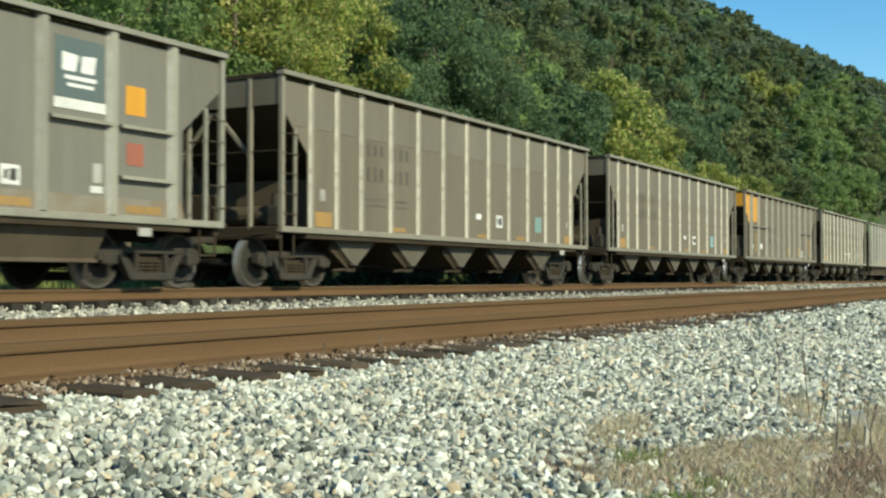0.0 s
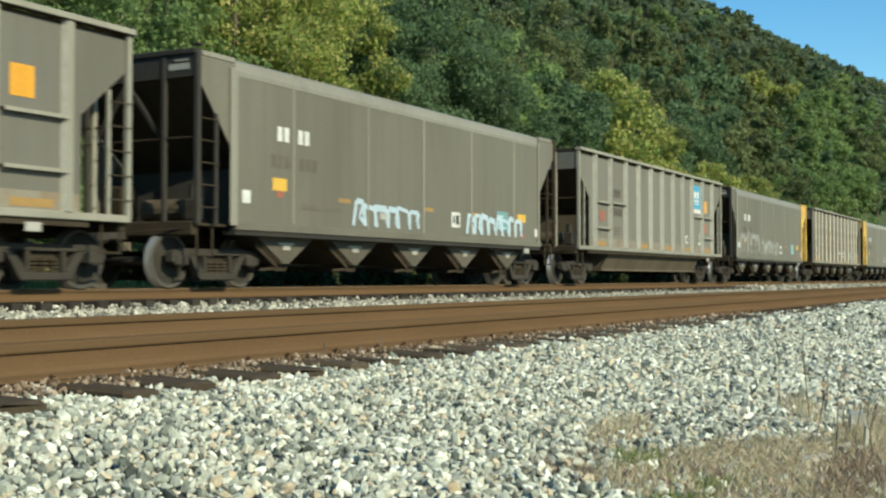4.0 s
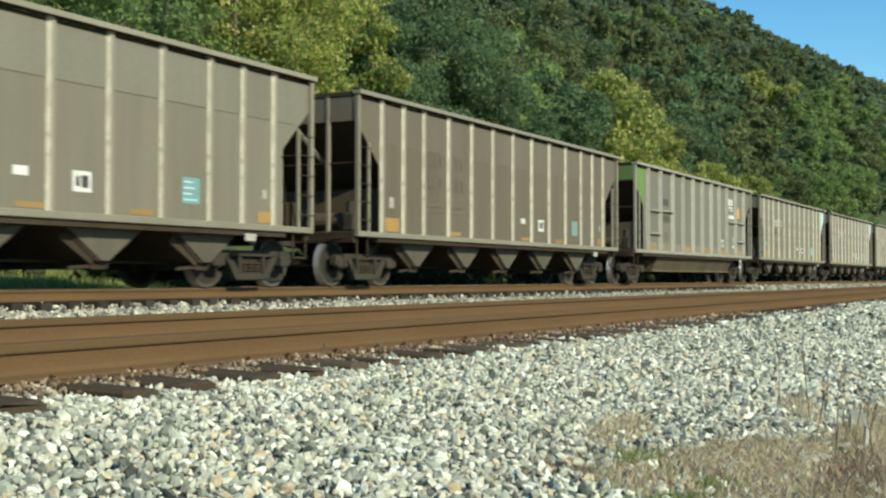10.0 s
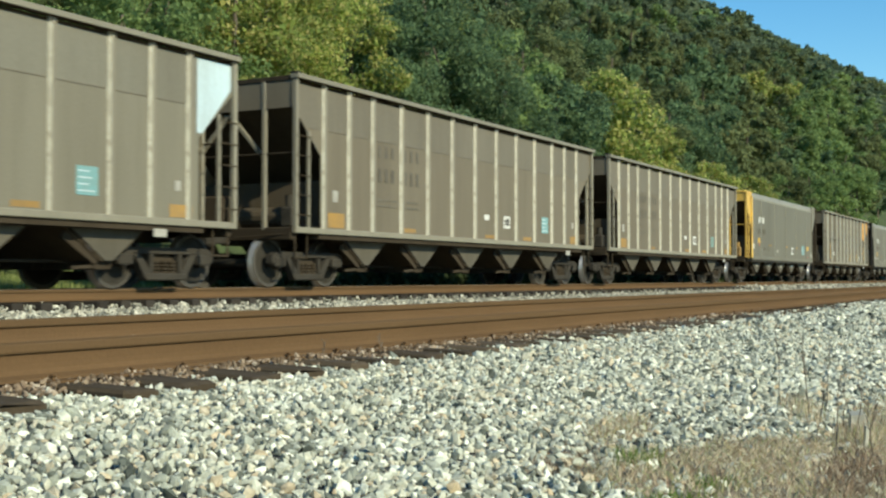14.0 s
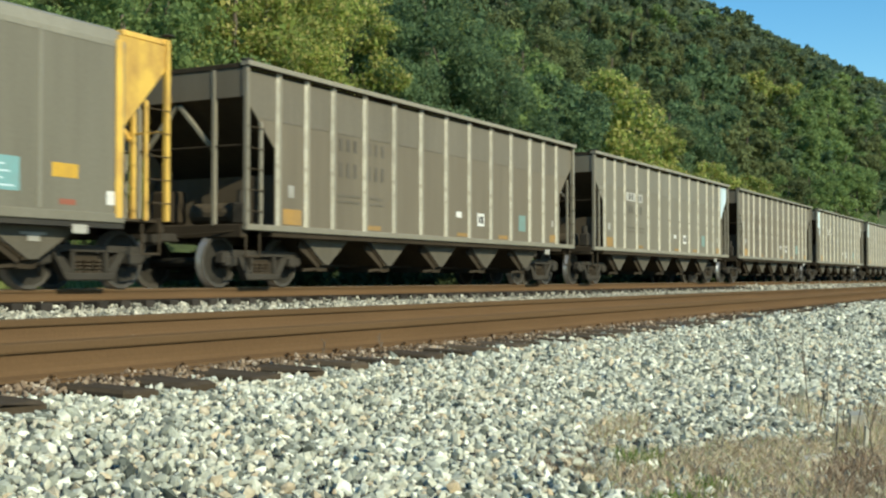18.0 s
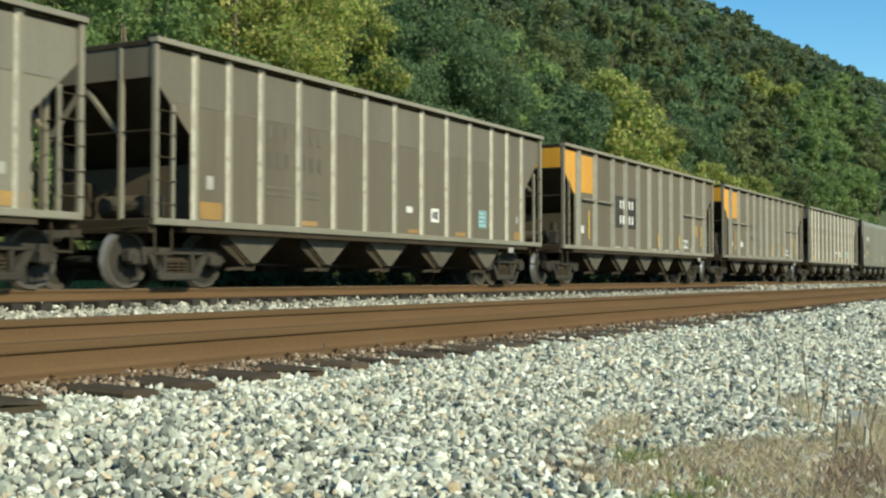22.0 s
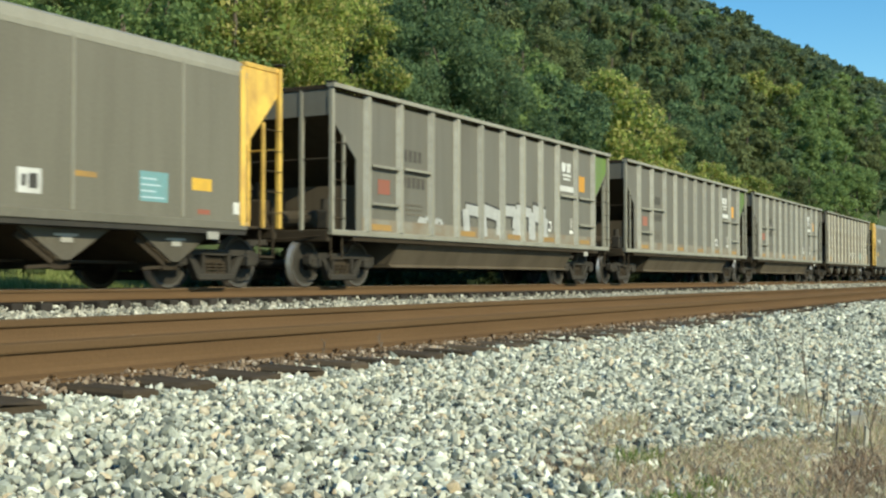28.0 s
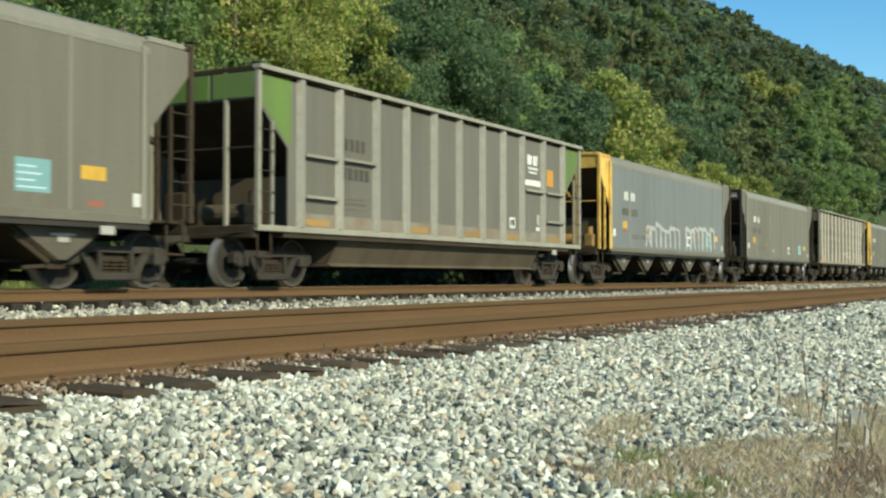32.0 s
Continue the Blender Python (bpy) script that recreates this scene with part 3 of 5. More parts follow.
def end_frames(car, x0, x1, dx, zl, zh, ztop, post, panel, lead=None, trail=None, inner=0.44, crossbar=True, brace=True):
    """Open ends: corner posts, end posts, ladder rungs, a top panel and the sloping sheet behind them."""
    for end, xe, g, pm, em in ((0, x0, 1, post if lead is None else lead[0], panel if lead is None else lead[1]), (1, x1, -1, post if trail is None else trail[0], panel if trail is None else trail[1])):
        for y in (-HALF + 0.03, HALF - 0.03):
            part("corner_post", Shape().box(min(xe, xe + g * 0.09), max(xe, xe + g * 0.09), y - 0.045, y + 0.045, 1.04, ztop - 0.02, 0.01), pm, car)
            xm = xe + g * inner
            zm = zl + (zh - zl) * (1 - inner / dx)
            ladder = mesh_of("ladder", rungs(xe + g * 0.01, xm + g * 0.03, y + math.copysign(0.055, y), [1.32 + 0.36 * k for k in range(5)], pm, 0.009).box(xm - 0.03, xm + 0.03, y - 0.03, y + 0.03, 1.04, zm, 0.008), [pm, M_SLOPE])
            for p in ladder.polygons:
                p.material_index = 1 if abs(p.center.x - xm) > 0.04 else 0
            part("ladder", ladder, None, car)
        for y in (-0.87, 0.87):
            part("end_post", Shape().box(min(xe, xe + g * 0.08), max(xe, xe + g * 0.08), y - 0.04, y + 0.04, 1.04, ztop - 0.06, 0.01), pm, car)
        part("end_panel", Shape().box(min(xe + g * 0.02, xe + g * 0.06), max(xe + g * 0.02, xe + g * 0.06), -HALF + 0.08, HALF - 0.08, zh - 0.02, ztop - 0.08), em, car)
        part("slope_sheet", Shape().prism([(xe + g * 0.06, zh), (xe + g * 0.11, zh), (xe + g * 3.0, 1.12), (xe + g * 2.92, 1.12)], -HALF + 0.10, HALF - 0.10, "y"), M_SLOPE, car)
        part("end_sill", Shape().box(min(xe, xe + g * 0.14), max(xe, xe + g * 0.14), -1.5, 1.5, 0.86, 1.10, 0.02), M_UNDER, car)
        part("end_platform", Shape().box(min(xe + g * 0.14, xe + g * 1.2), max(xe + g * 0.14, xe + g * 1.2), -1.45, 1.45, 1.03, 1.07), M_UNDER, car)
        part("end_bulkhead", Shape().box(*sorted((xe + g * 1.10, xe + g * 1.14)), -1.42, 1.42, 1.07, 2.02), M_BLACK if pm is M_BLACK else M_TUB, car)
        if crossbar:
            part("grab_rail", Shape().rod((xe + g * 0.04, -HALF + 0.05, 2.45), (xe + g * 0.04, HALF - 0.05, 2.45), 0.018), M_UNDER if pm is not M_YEL else pm, car)
        for y in (-1, 1) if brace else ():
            part("end_brace", Shape().beam((xe + g * 0.10, y * 0.03, zh - 0.08), (xe + g * 0.10, y * 0.85, 2.35), 0.07, 0.06), pm, car)
        part("corner_cap", Shape().box(*sorted((xe - g * 0.03, xe + g * 0.10)), -HALF - 0.06, -HALF + 0.13, ztop + 0.032, ztop + 0.062, 0.008), M_BLACK, car)
        part("step", Shape().rod((xe + g * 0.12, -1.5, 1.0), (xe + g * 0.12, -1.5, 0.52), 0.02).rod((xe + g * 0.5, -1.5, 1.0), (xe + g * 0.5, -1.5, 0.52), 0.02).rod((xe + g * 0.12, -1.5, 0.54), (xe + g * 0.5, -1.5, 0.54), 0.02), M_UNDER, car)
        part("uncoupling_lever", Shape().rod((xe + g * 0.02, -1.45, 0.98), (xe - g * 0.12, -0.3, 0.92), 0.014), M_UNDER, car)


def ribbed(label, x0, x1, ribs, diag, skin, ribm, chord, bars=(), lead=None, trail=None, seam=2.95, rib=(0.135, 0.078, 0.052), edge=None, upper=None, brace=True):
    """A ribbed coal hopper or gondola without its underbody."""
    car = car_base(label, x0, x1)
    dx, zl, zh = diag
    side = mesh_of("side_sheet", Shape().prism(cut_sheet(x0, x1, diag, 1.08, 3.735, 0), 0, 0.03, "y"), skin)
    for y in (-HALF + 0.065, HALF - 0.095):
        part("side_sheet", side, None, car).location = (0, y, 0)
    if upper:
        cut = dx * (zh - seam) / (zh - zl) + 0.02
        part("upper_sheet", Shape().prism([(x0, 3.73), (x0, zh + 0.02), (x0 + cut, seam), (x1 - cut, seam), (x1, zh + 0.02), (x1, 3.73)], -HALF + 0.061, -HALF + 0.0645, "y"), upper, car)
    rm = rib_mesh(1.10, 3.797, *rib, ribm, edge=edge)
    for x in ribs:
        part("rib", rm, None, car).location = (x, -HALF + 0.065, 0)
    s = Shape()
    for x in ribs:
        s.prism([(x - rib[0] / 2, HALF - 0.065), (x - rib[1] / 2, HALF - 0.065 + rib[2]), (x + rib[1] / 2, HALF - 0.065 + rib[2]), (x + rib[0] / 2, HALF - 0.065)], 1.10, 3.765, "z")
    part("off_side_ribs", s, ribm, car)["kind"] = "stuff"
    for y, a, b in ((-1, -HALF - 0.075, -HALF + 0.12), (1, HALF - 0.12, HALF + 0.075)):
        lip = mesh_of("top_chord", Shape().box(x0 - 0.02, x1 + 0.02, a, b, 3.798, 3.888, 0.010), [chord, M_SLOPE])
        # underside faces painted dark, standing in for the shade below the lip
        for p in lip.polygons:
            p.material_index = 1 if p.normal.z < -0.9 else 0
        part("top_chord", lip, None, car)
        # dark strip added behind the lip to deepen that painted shade
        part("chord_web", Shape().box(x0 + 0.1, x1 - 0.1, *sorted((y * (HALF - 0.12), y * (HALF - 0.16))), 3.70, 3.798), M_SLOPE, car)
        part("side_sill", Shape().box(x0, x1, min(y * (HALF - 0.09), y * (HALF + 0.012)), max(y * (HALF - 0.09), y * (HALF + 0.012)), 0.99, 1.10, 0.012), chord, car)
        part("sill_flange", Shape().box(x0 + 0.8, x1 - 0.8, min(y * 1.30, y * 1.56), max(y * 1.30, y * 1.56), 0.90, 0.985), M_UNDER, car)
    for xe in (x0, x1 - 0.12):
        part("end_chord", Shape().box(xe, xe + 0.12, -HALF + 0.13, HALF - 0.13, 3.77, 3.865, 0.012), M_UNDER, car)
    for a, b, z in bars:
        for y in (-1, 1):
            part("stiffener", Shape().box(a + 0.085, b - 0.085, *sorted((y * (HALF - 0.065), y * (HALF + 0.045))), z + 0.018, z + 0.03).box(a + 0.085, b - 0.085, *sorted((y * (HALF + 0.033), y * (HALF + 0.045))), z - 0.025, z + 0.018), ribm, car)
    if seam:
        edges = [x0 + dx * 0.5] + list(ribs) + [x1 - dx * 0.5]
        s = Shape()
        for a, b in zip(edges[:-1], edges[1:]):
            s.box(a + 0.085, b - 0.085, -HALF + 0.0585, -HALF + 0.066, seam - 0.009, seam + 0.009)
        part("weld_seam", s, M_GHOST, car)
    end_frames(car, x0, x1, dx, zl, zh, 3.86, ribm, skin, lead, trail, brace=brace)
    return car


H_RIBS = (1.28, 2.14, 3.01, 4.13, 5.26, 6.38, 7.51, 8.64, 9.77, 10.89, 12.02, 12.88, 13.74)
G_RIBS = (1.22, 2.5, 3.95, 5.08, 6.25, 7.35, 8.5, 9.65, 10.85, 12.25, 13.6)
T_RIBS = (1.44, 2.79, 4.2, 5.36, 6.55, 7.7, 8.8, 9.92, 11.1, 12.56, 13.9)
B_RIBS = (1.29, 2.55, 3.89, 5.08, 6.28, 7.46, 8.64, 9.76, 10.86, 12.18, 13.48)
BAYS = (3.1, 5.4, 7.65, 9.9, 12.2)


def hopper(label, skin=None):
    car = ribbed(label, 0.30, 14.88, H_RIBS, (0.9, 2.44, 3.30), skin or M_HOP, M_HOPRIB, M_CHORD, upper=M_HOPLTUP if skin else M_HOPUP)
    under_body(car, BAYS, 0.98, M_POCKET)
    return car


def light_hopper(label):
    car = ribbed(label, 0.25, 15.1, T_RIBS, (0.98, 2.5, 3.3), M_LITE, M_LITERIB, M_LITERIB, seam=0, edge=M_GONEDGE)
    under_body(car, (3.4, 5.6, 7.9, 10.0, 12.3), 0.98, M_POCKET)
    return car


def patched_hopper(label):
    bars = [(1.22, 2.5, 2.42), (2.5, 3.95, 2.42), (10.85, 12.25, 2.42), (12.25, 13.6, 2.42)]
    car = ribbed(label, 0.05, 14.75, G_RIBS, (0.95, 2.49, 3.2), M_GGP, M_GGRIB, M_GGRIB, bars, seam=0, rib=(0.125, 0.085, 0.09), edge=M_GONEDGE)
    strip = mesh_of("rivet_strip", Shape().box(-0.035, 0.035, -0.012, 0.0, 1.11, 3.73), M_RIVET)
    for x in G_RIBS:
        part("rivet_strip", strip, None, car).location = (x - 0.115, -HALF + 0.065, 0)
    under_body(car, BAYS, 0.98, M_POCKET)
    return car


def gondola(label):
    bars = [(1.3, 2.55, 2.42), (1.3, 2.55, 1.66), (2.55, 3.9, 2.45), (10.9, 12.25, 2.42), (12.25, 13.6, 2.42), (12.25, 13.6, 1.66)]
    car = ribbed(label, 0.0, 14.72, B_RIBS, (0.95, 2.5, 3.3), M_GON, M_GONRIB, M_GONRIB, bars, seam=0, rib=(0.17, 0.11, 0.10), edge=M_GONEDGE, brace=False)
    for y in (-1, 1):
        part("side_plate", Shape().box(1.15, 13.75, min(y * (HALF - 0.067), y * (HALF - 0.05)), max(y * (HALF - 0.067), y * (HALF - 0.05)), 1.10, 1.36), M_DUSTY, car, "dusty lower side strip")
        part("tub_side", Shape().prism([(y * 1.46, 0.96), (y * 1.18, 0.46), (y * 1.24, 0.42), (y * 1.24, 0.40), (y * 1.10, 0.40), (y * 1.14, 0.46), (y * 1.42, 0.96)], 2.75, 12.25, "x"), M_TUB, car, "sooty tub side leaning inwards")
    part("tub_bottom", Shape().box(2.75, 12.25, -1.1, 1.1, 0.40, 0.45), M_TUB, car)
    for xe in (2.76, 12.20):
        part("tub_end", Shape().prism([(-1.40, 0.96), (1.40, 0.96), (1.12, 0.46), (-1.12, 0.46)], xe, xe + 0.04, "x"), M_TUB, car)
    return car


def smooth(label, lead, trail):
    """A smooth-sided rapid discharge hopper with coved roof strips and painted ends."""
    x0, x1 = 0.0, 14.52
    car = car_base(label, x0, x1, M_ORGOLD if lead == "yellow" else None)
    a, b = 1.0, 13.55
    pair = {"black": (M_BLACK, M_BLACK), "yellow": (M_YEL, M_YEL), "grey": (M_UNDER, M_SMO)}
    s = Shape().prism([(a, 3.64), (a, 1.10), (b, 1.10), (b, 3.64)], 0, 0.03, "y")
    me = mesh_of("side_sheet", s, M_SMO)
    for y in (-HALF + 0.02, HALF - 0.05):
        part("side_sheet", me, None, car).location = (0, y, 0)
    seam_m = rib_mesh(1.14, 3.62, 0.07, 0.05, 0.012, M_ROOF, "seam_strip", M_ROOF)
    for x in (2.65, 5.16, 7.4, 9.65, 11.95):
        part("seam_strip", seam_m, None, car).location = (x, -HALF + 0.02, 0)
        r = part("seam_strip", seam_m, None, car)
        r.location, r.rotation_euler = (x, HALF - 0.02, 0), (0, 0, math.pi)
    for y in (-1, 1):
        part("roof_strip", Shape().prism([(y * (HALF - 0.013), 3.58), (y * (HALF - 0.013), 3.66), (y * (HALF - 0.10), 3.84), (y * (HALF - 0.32), 3.93), (y * (HALF - 0.34), 3.90), (y * (HALF - 0.12), 3.80)], a, b, "x"), M_ROOF, car)
        part("side_sill", Shape().box(a, b, min(y * (HALF - 0.09), y * (HALF + 0.012)), max(y * (HALF - 0.09), y * (HALF + 0.012)), 0.98, 1.12, 0.012), M_SMO, car)
        part("sill_flange", Shape().box(a, b, min(y * 1.30, y * 1.58), max(y * 1.30, y * 1.58), 0.90, 0.978), M_BLACK, car)
        for xe, g, col in ((x0, 1, lead), (x1, -1, trail)):
            skin = pair[col][1]
            part("corner_sheet", Shape().prism([(xe + g * 0.02, 3.78), (xe + g * 0.02, 3.46), (xe + g * (0.93 if g > 0 else 1.08), 2.3), (xe + g * (1.0 if g > 0 else 1.08), 2.3), (xe + g * (1.0 if g > 0 else 1.08), 3.78)], min(y * (HALF - 0.03), y * (HALF - 0.06)), max(y * (HALF - 0.03), y * (HALF - 0.06)), "y"), skin if col == "yellow" else M_SMO, car)
            part("edge_post", Shape().box(*sorted((xe + g * (0.84 if g > 0 else (1.02 if col == "yellow" else 1.08)), xe + g * (1.03 if g > 0 else 1.16))), *sorted((y * (HALF - 0.02), y * (HALF + 0.018))), 1.05, 3.70, 0.01), pair[col][0] if col == "yellow" else M_ROOF, car)
    end_frames(car, x0, x1, 1.0, 2.3, 3.46, 3.90, M_UNDER, M_SMO, pair[lead], pair[trail], 0.5, True)
    for xe, g, col in ((x0, 1, lead), (x1, -1, trail)):
        part("end_cap", Shape().box(*sorted((xe + g * 0.165, xe + g * 1.0)), -HALF + 0.02, -HALF + 0.25, 3.78, 3.88, 0.02), pair[col][0] if col == "yellow" else M_ROOF, car)
        part("end_cap", Shape().box(*sorted((xe - g * 0.02, xe + g * 0.16)), -HALF + 0.02, -HALF + 0.25, 3.79, 3.89, 0.02).box(*sorted((xe - g * 0.02, xe + g * 0.16)), -HALF + 0.25, HALF - 0.02, 3.80, 3.90, 0.02), pair[col][0], car)
    if lead == "black":
        part("end_label", Shape().box(0.010, 0.018, -1.42, -0.98, 3.56, 3.66), M_FADED, car, "faded white label on the black end")
        part("end_label", Shape().box(0.010, 0.018, -1.40, -1.10, 3.70, 3.73), M_FADED, car)
    under_body(car, (2.75, 5.05, 7.4, 9.75, 12.05), 0.90, M_POCKET, "grimy dark triangular hopper plate")
    for cx in (2.75, 5.05, 7.4, 9.75, 12.05):
        part("caution_plate", Shape().box(cx - 0.22, cx + 0.24, -1.345, -1.336, 0.77, 0.81).box(cx - 0.09, cx + 0.13, -1.345, -1.336, 0.68, 0.77), M_FADED, car, "faded warning label")
    return car


# ---- paint, decals and lettering (plain bars) on the near side ----
def plate(car, name, x, z, w, h, mat, y=-1.538, label=""):
    return part(name, Shape().box(x, x + w, y - 0.004, y, z, z + h), mat, car, label)


def bars_text(car, x, z, pattern, h, mat, y=-1.538, step=0.155, w=0.095, label=""):
    """A row of lettering as bars: '#' a character, ' ' a space."""
    s = Shape()
    for i, ch in enumerate(pattern):
        if ch == "#":
            s.box(x + i * step, x + i * step + w, y - 0.007, y - 0.0045, z, z + h)
    ob = part("stencil", s, mat, car, label)
    ob["kind"] = "stuff"
    return ob


def corner_paint(car, x, g, zl, zh, dx, mat, y=-1.538, label=""):
    """Paint on the cut corner of the side, and on the end's top panel when it leads."""
    part("corner_paint", Shape().prism([(x + g * 0.1, 3.74), (x + g * 0.1, zh + 0.02), (x + g * (dx - 0.03), zl + 0.08), (x + g * (dx + 0.1), zl + 0.08), (x + g * (dx + 0.1), 3.74)], y - 0.004, y, "y"), mat, car, label)


def end_paint(car, x, z0, mat):
    for a, b in ((-1.5, -0.6), (-0.5, 0.5), (0.6, 1.5)):
        part("end_paint", Shape().box(x - 0.004, x + 0.018, a, b, z0, 3.76), mat, car)


def data_panel(car, x, z, y=-1.538, s=1.0):
    plate(car, "data_panel", x, z, 0.36 * s, 0.30 * s, M_WHITE, y)
    part("stencil", Shape().box(x + 0.06 * s, x + 0.13 * s, y - 0.007, y - 0.0045, z + 0.08 * s, z + 0.22 * s).box(x + 0.17 * s, x + 0.30 * s, y - 0.007, y - 0.0045, z + 0.06 * s, z + 0.24 * s), M_INK, car)


def teal_decal(car, x, z, w, h, y):
    d = plate(car, "inspection_decal", x, z, w, h, M_TEAL, y, label="teal inspection decal with pale lines")
    s = Shape()
    for k, f in enumerate((0.9, 0.55, 0.75, 0.6)):
        s.box(x + 0.03, x + 0.03 + (w - 0.06) * f, y - 0.007, y - 0.0045, z + 0.05 + k * 0.095, z + 0.075 + k * 0.095)
    part("decal_lines", s, M_PALEB, d)


def squiggle(car, x, z, w, h, seed, mat, y=-1.538, n=9, fat=1.0):
    """Sprayed lettering that cannot be read: overlapping strokes."""
    rnd = random.Random(seed)
    s = Shape()
    d = y - 0.002
    for i in range(n):
        cx = x + w * (i + 0.5) / n
        hh = h * rnd.uniform(0.65, 1.0)
        lean = rnd.uniform(-0.12, 0.12)
        pts = [(cx - w / n * 0.45, z), (cx - w / n * 0.45 + lean, z + hh), (cx + w / n * 0.40, z + hh * rnd.uniform(0.8, 1.0)), (cx + w / n * 0.3 - lean, z + hh * rnd.uniform(0.35, 0.6)), (cx + w / n * 0.45, z + rnd.uniform(0, 0.1))]
        for p, q in zip(pts[:-1], pts[1:]):
            s.beam((p[0], d, p[1]), (q[0], d, q[1]), rnd.uniform(0.07, 0.14) * fat, 0.003)
            d -= 0.0002
    ob = part("graffiti", s, mat, car, "sprayed graffiti")
    ob["kind"] = "stuff"
    return ob


def dress_hopper(car, rnd, box, fresh, pale_lead=False, pale_trail=False, worn=False, marks=False):
    if marks:
        squiggle(car, 13.95, 3.12, 0.36, 0.26, 61, M_SPRAY, n=2)
        squiggle(car, 13.95, 2.76, 0.34, 0.28, 62, M_SPRAY, n=2)
    if box:
        plate(car, "reporting_plate", 3.16, 2.60, 0.86, 0.27, M_FADED if worn else M_PLATE)
        plate(car, "reporting_plate", 4.2, 2.60, 0.5, 0.27, M_FADED if worn else M_PLATE)
        bars_text(car, 3.42, 2.645, "## ", 0.18, M_INK, step=0.25, w=0.12)
        bars_text(car, 4.24, 2.645, "##", 0.18, M_INK, step=0.22, w=0.11)
        bars_text(car, 3.42, 2.22, "##", 0.24, M_STENDK, step=0.24, w=0.10)
        bars_text(car, 4.26, 2.22, "##", 0.24, M_STENDK, step=0.24, w=0.10)
    else:
        for z, h in ((2.62, 0.24), (2.12, 0.28)):
            bars_text(car, 3.22, z, "###", h, M_STEN, step=0.25, w=0.11)
            bars_text(car, 4.24, z, "###", h, M_STEN, step=0.25, w=0.11)
    for z in (1.62, 1.74):
        bars_text(car, 3.16, z, "#####", 0.05, M_GHOST, step=0.16, w=0.14)
        bars_text(car, 4.22, z, "####", 0.05, M_GHOST, step=0.16, w=0.14)
    plate(car, "decal", 1.58, 1.62, 0.18, 0.22, M_FADED)
    for x, w, h, bright in ((1.42, 0.56, 0.28, 1), (4.24, 0.5, 0.09, 1), (8.05, 0.5, 0.08, 0), (10.2, 0.5, 0.09, 1), (13.3, 0.55, 0.20, 1)):
        plate(car, "reflector", x, 1.13, w, h, M_ORGOLD)
    plate(car, "decal", 8.0, 1.56, 0.26, 0.13, M_WHITE)
    data_panel(car, 9.06, 1.40)
    if fresh:
        teal_decal(car, 11.36, 1.36, 0.42, 0.42, -1.538)
    else:
        plate(car, "inspection_decal", 11.36, 1.36, 0.40, 0.40, M_TEALOLD, label="faded teal inspection decal")
    plate(car, "decal", 13.42, 1.55, 0.13, 0.16, M_FADED)
    if pale_lead:
        corner_paint(car, 0.30, 1, 2.44, 3.30, 0.85, M_PALEB, label="pale blue painted corner")
    if pale_trail:
        corner_paint(car, 14.88, -1, 2.44, 3.30, 0.85, M_PALEB, label="pale blue painted corner")


def dress_gondola(car, rnd, lead=None, trail=None, logo=False, graffiti=False, red=True, old=False, redr=False):
    bars_text(car, 2.78, 2.64, "####", 0.24, M_STENDK, step=0.20, w=0.12)
    bars_text(car, 2.72, 2.08, "#####", 0.23, M_STENDK, step=0.20, w=0.13)
    for z in (1.5, 1.6, 1.7):
        bars_text(car, 2.72, z, "#####", 0.04, M_GHOST, step=0.17, w=0.15)
    if old:
        plate(car, "logo_panel", 11.12, 2.72, 0.94, 0.86, M_OLDLOGO, label="faded grey-teal logo panel")
    if logo:
        plate(car, "logo_panel", 11.12, 2.72, 0.94, 0.86, M_LOGO, label="teal logo panel")
    part("logo", Shape().prism([(11.25, 3.10), (11.5, 3.10), (11.56, 3.34), (11.25, 3.36)], -1.546, -1.543, "y").prism([(11.6, 3.10), (11.85, 3.10), (11.9, 3.36), (11.62, 3.34)], -1.546, -1.543, "y").box(11.3, 11.9, -1.546, -1.543, 2.98, 3.04).box(11.35, 11.85, -1.546, -1.543, 2.88, 2.93), M_WHITE, car, "white logo")
    plate(car, "owner_plate", 11.1, 2.56, 0.98, 0.15, M_WHITE, -1.5435)
    plate(car, "reflector", 12.5, 2.62, 0.42, 0.44, M_ORG)
    if redr:
        plate(car, "warning_decal", 12.52, 1.86, 0.36, 0.34, M_RED)
    if red:
        plate(car, "warning_decal", 1.75, 1.88, 0.46, 0.30, M_RED)
    plate(car, "decal", 11.85, 1.55, 0.17, 0.28, M_FADED)
    plate(car, "decal", 11.8, 1.40, 0.24, 0.10, M_WHITE)
    data_panel(car, 10.2, 1.42, s=0.9)
    for x in (1.5, 5.3, 7.8, 9.95, 12.5):
        plate(car, "reflector", x, 1.14, 0.75, 0.12, M_ORGOLD, -1.5525)
    if lead:
        corner_paint(car, 0.0, 1, 2.5, 3.3, 0.95, lead, label="green painted corner")
        end_paint(car, 0.0, 3.32, lead)
    if trail:
        corner_paint(car, 14.72, -1, 2.5, 3.3, 0.95, trail, label="green painted corner")
    if graffiti:
        squiggle(car, 5.6, 1.16, 4.6, 0.80, 7, M_INK, n=5, fat=4.6)
        squiggle(car, 5.6, 1.16, 4.6, 0.80, 7, M_SPRAY, y=-1.548, n=5, fat=3.3)
        squiggle(car, 3.3, 1.15, 1.2, 0.4, 8, M_SPRAY, n=3)


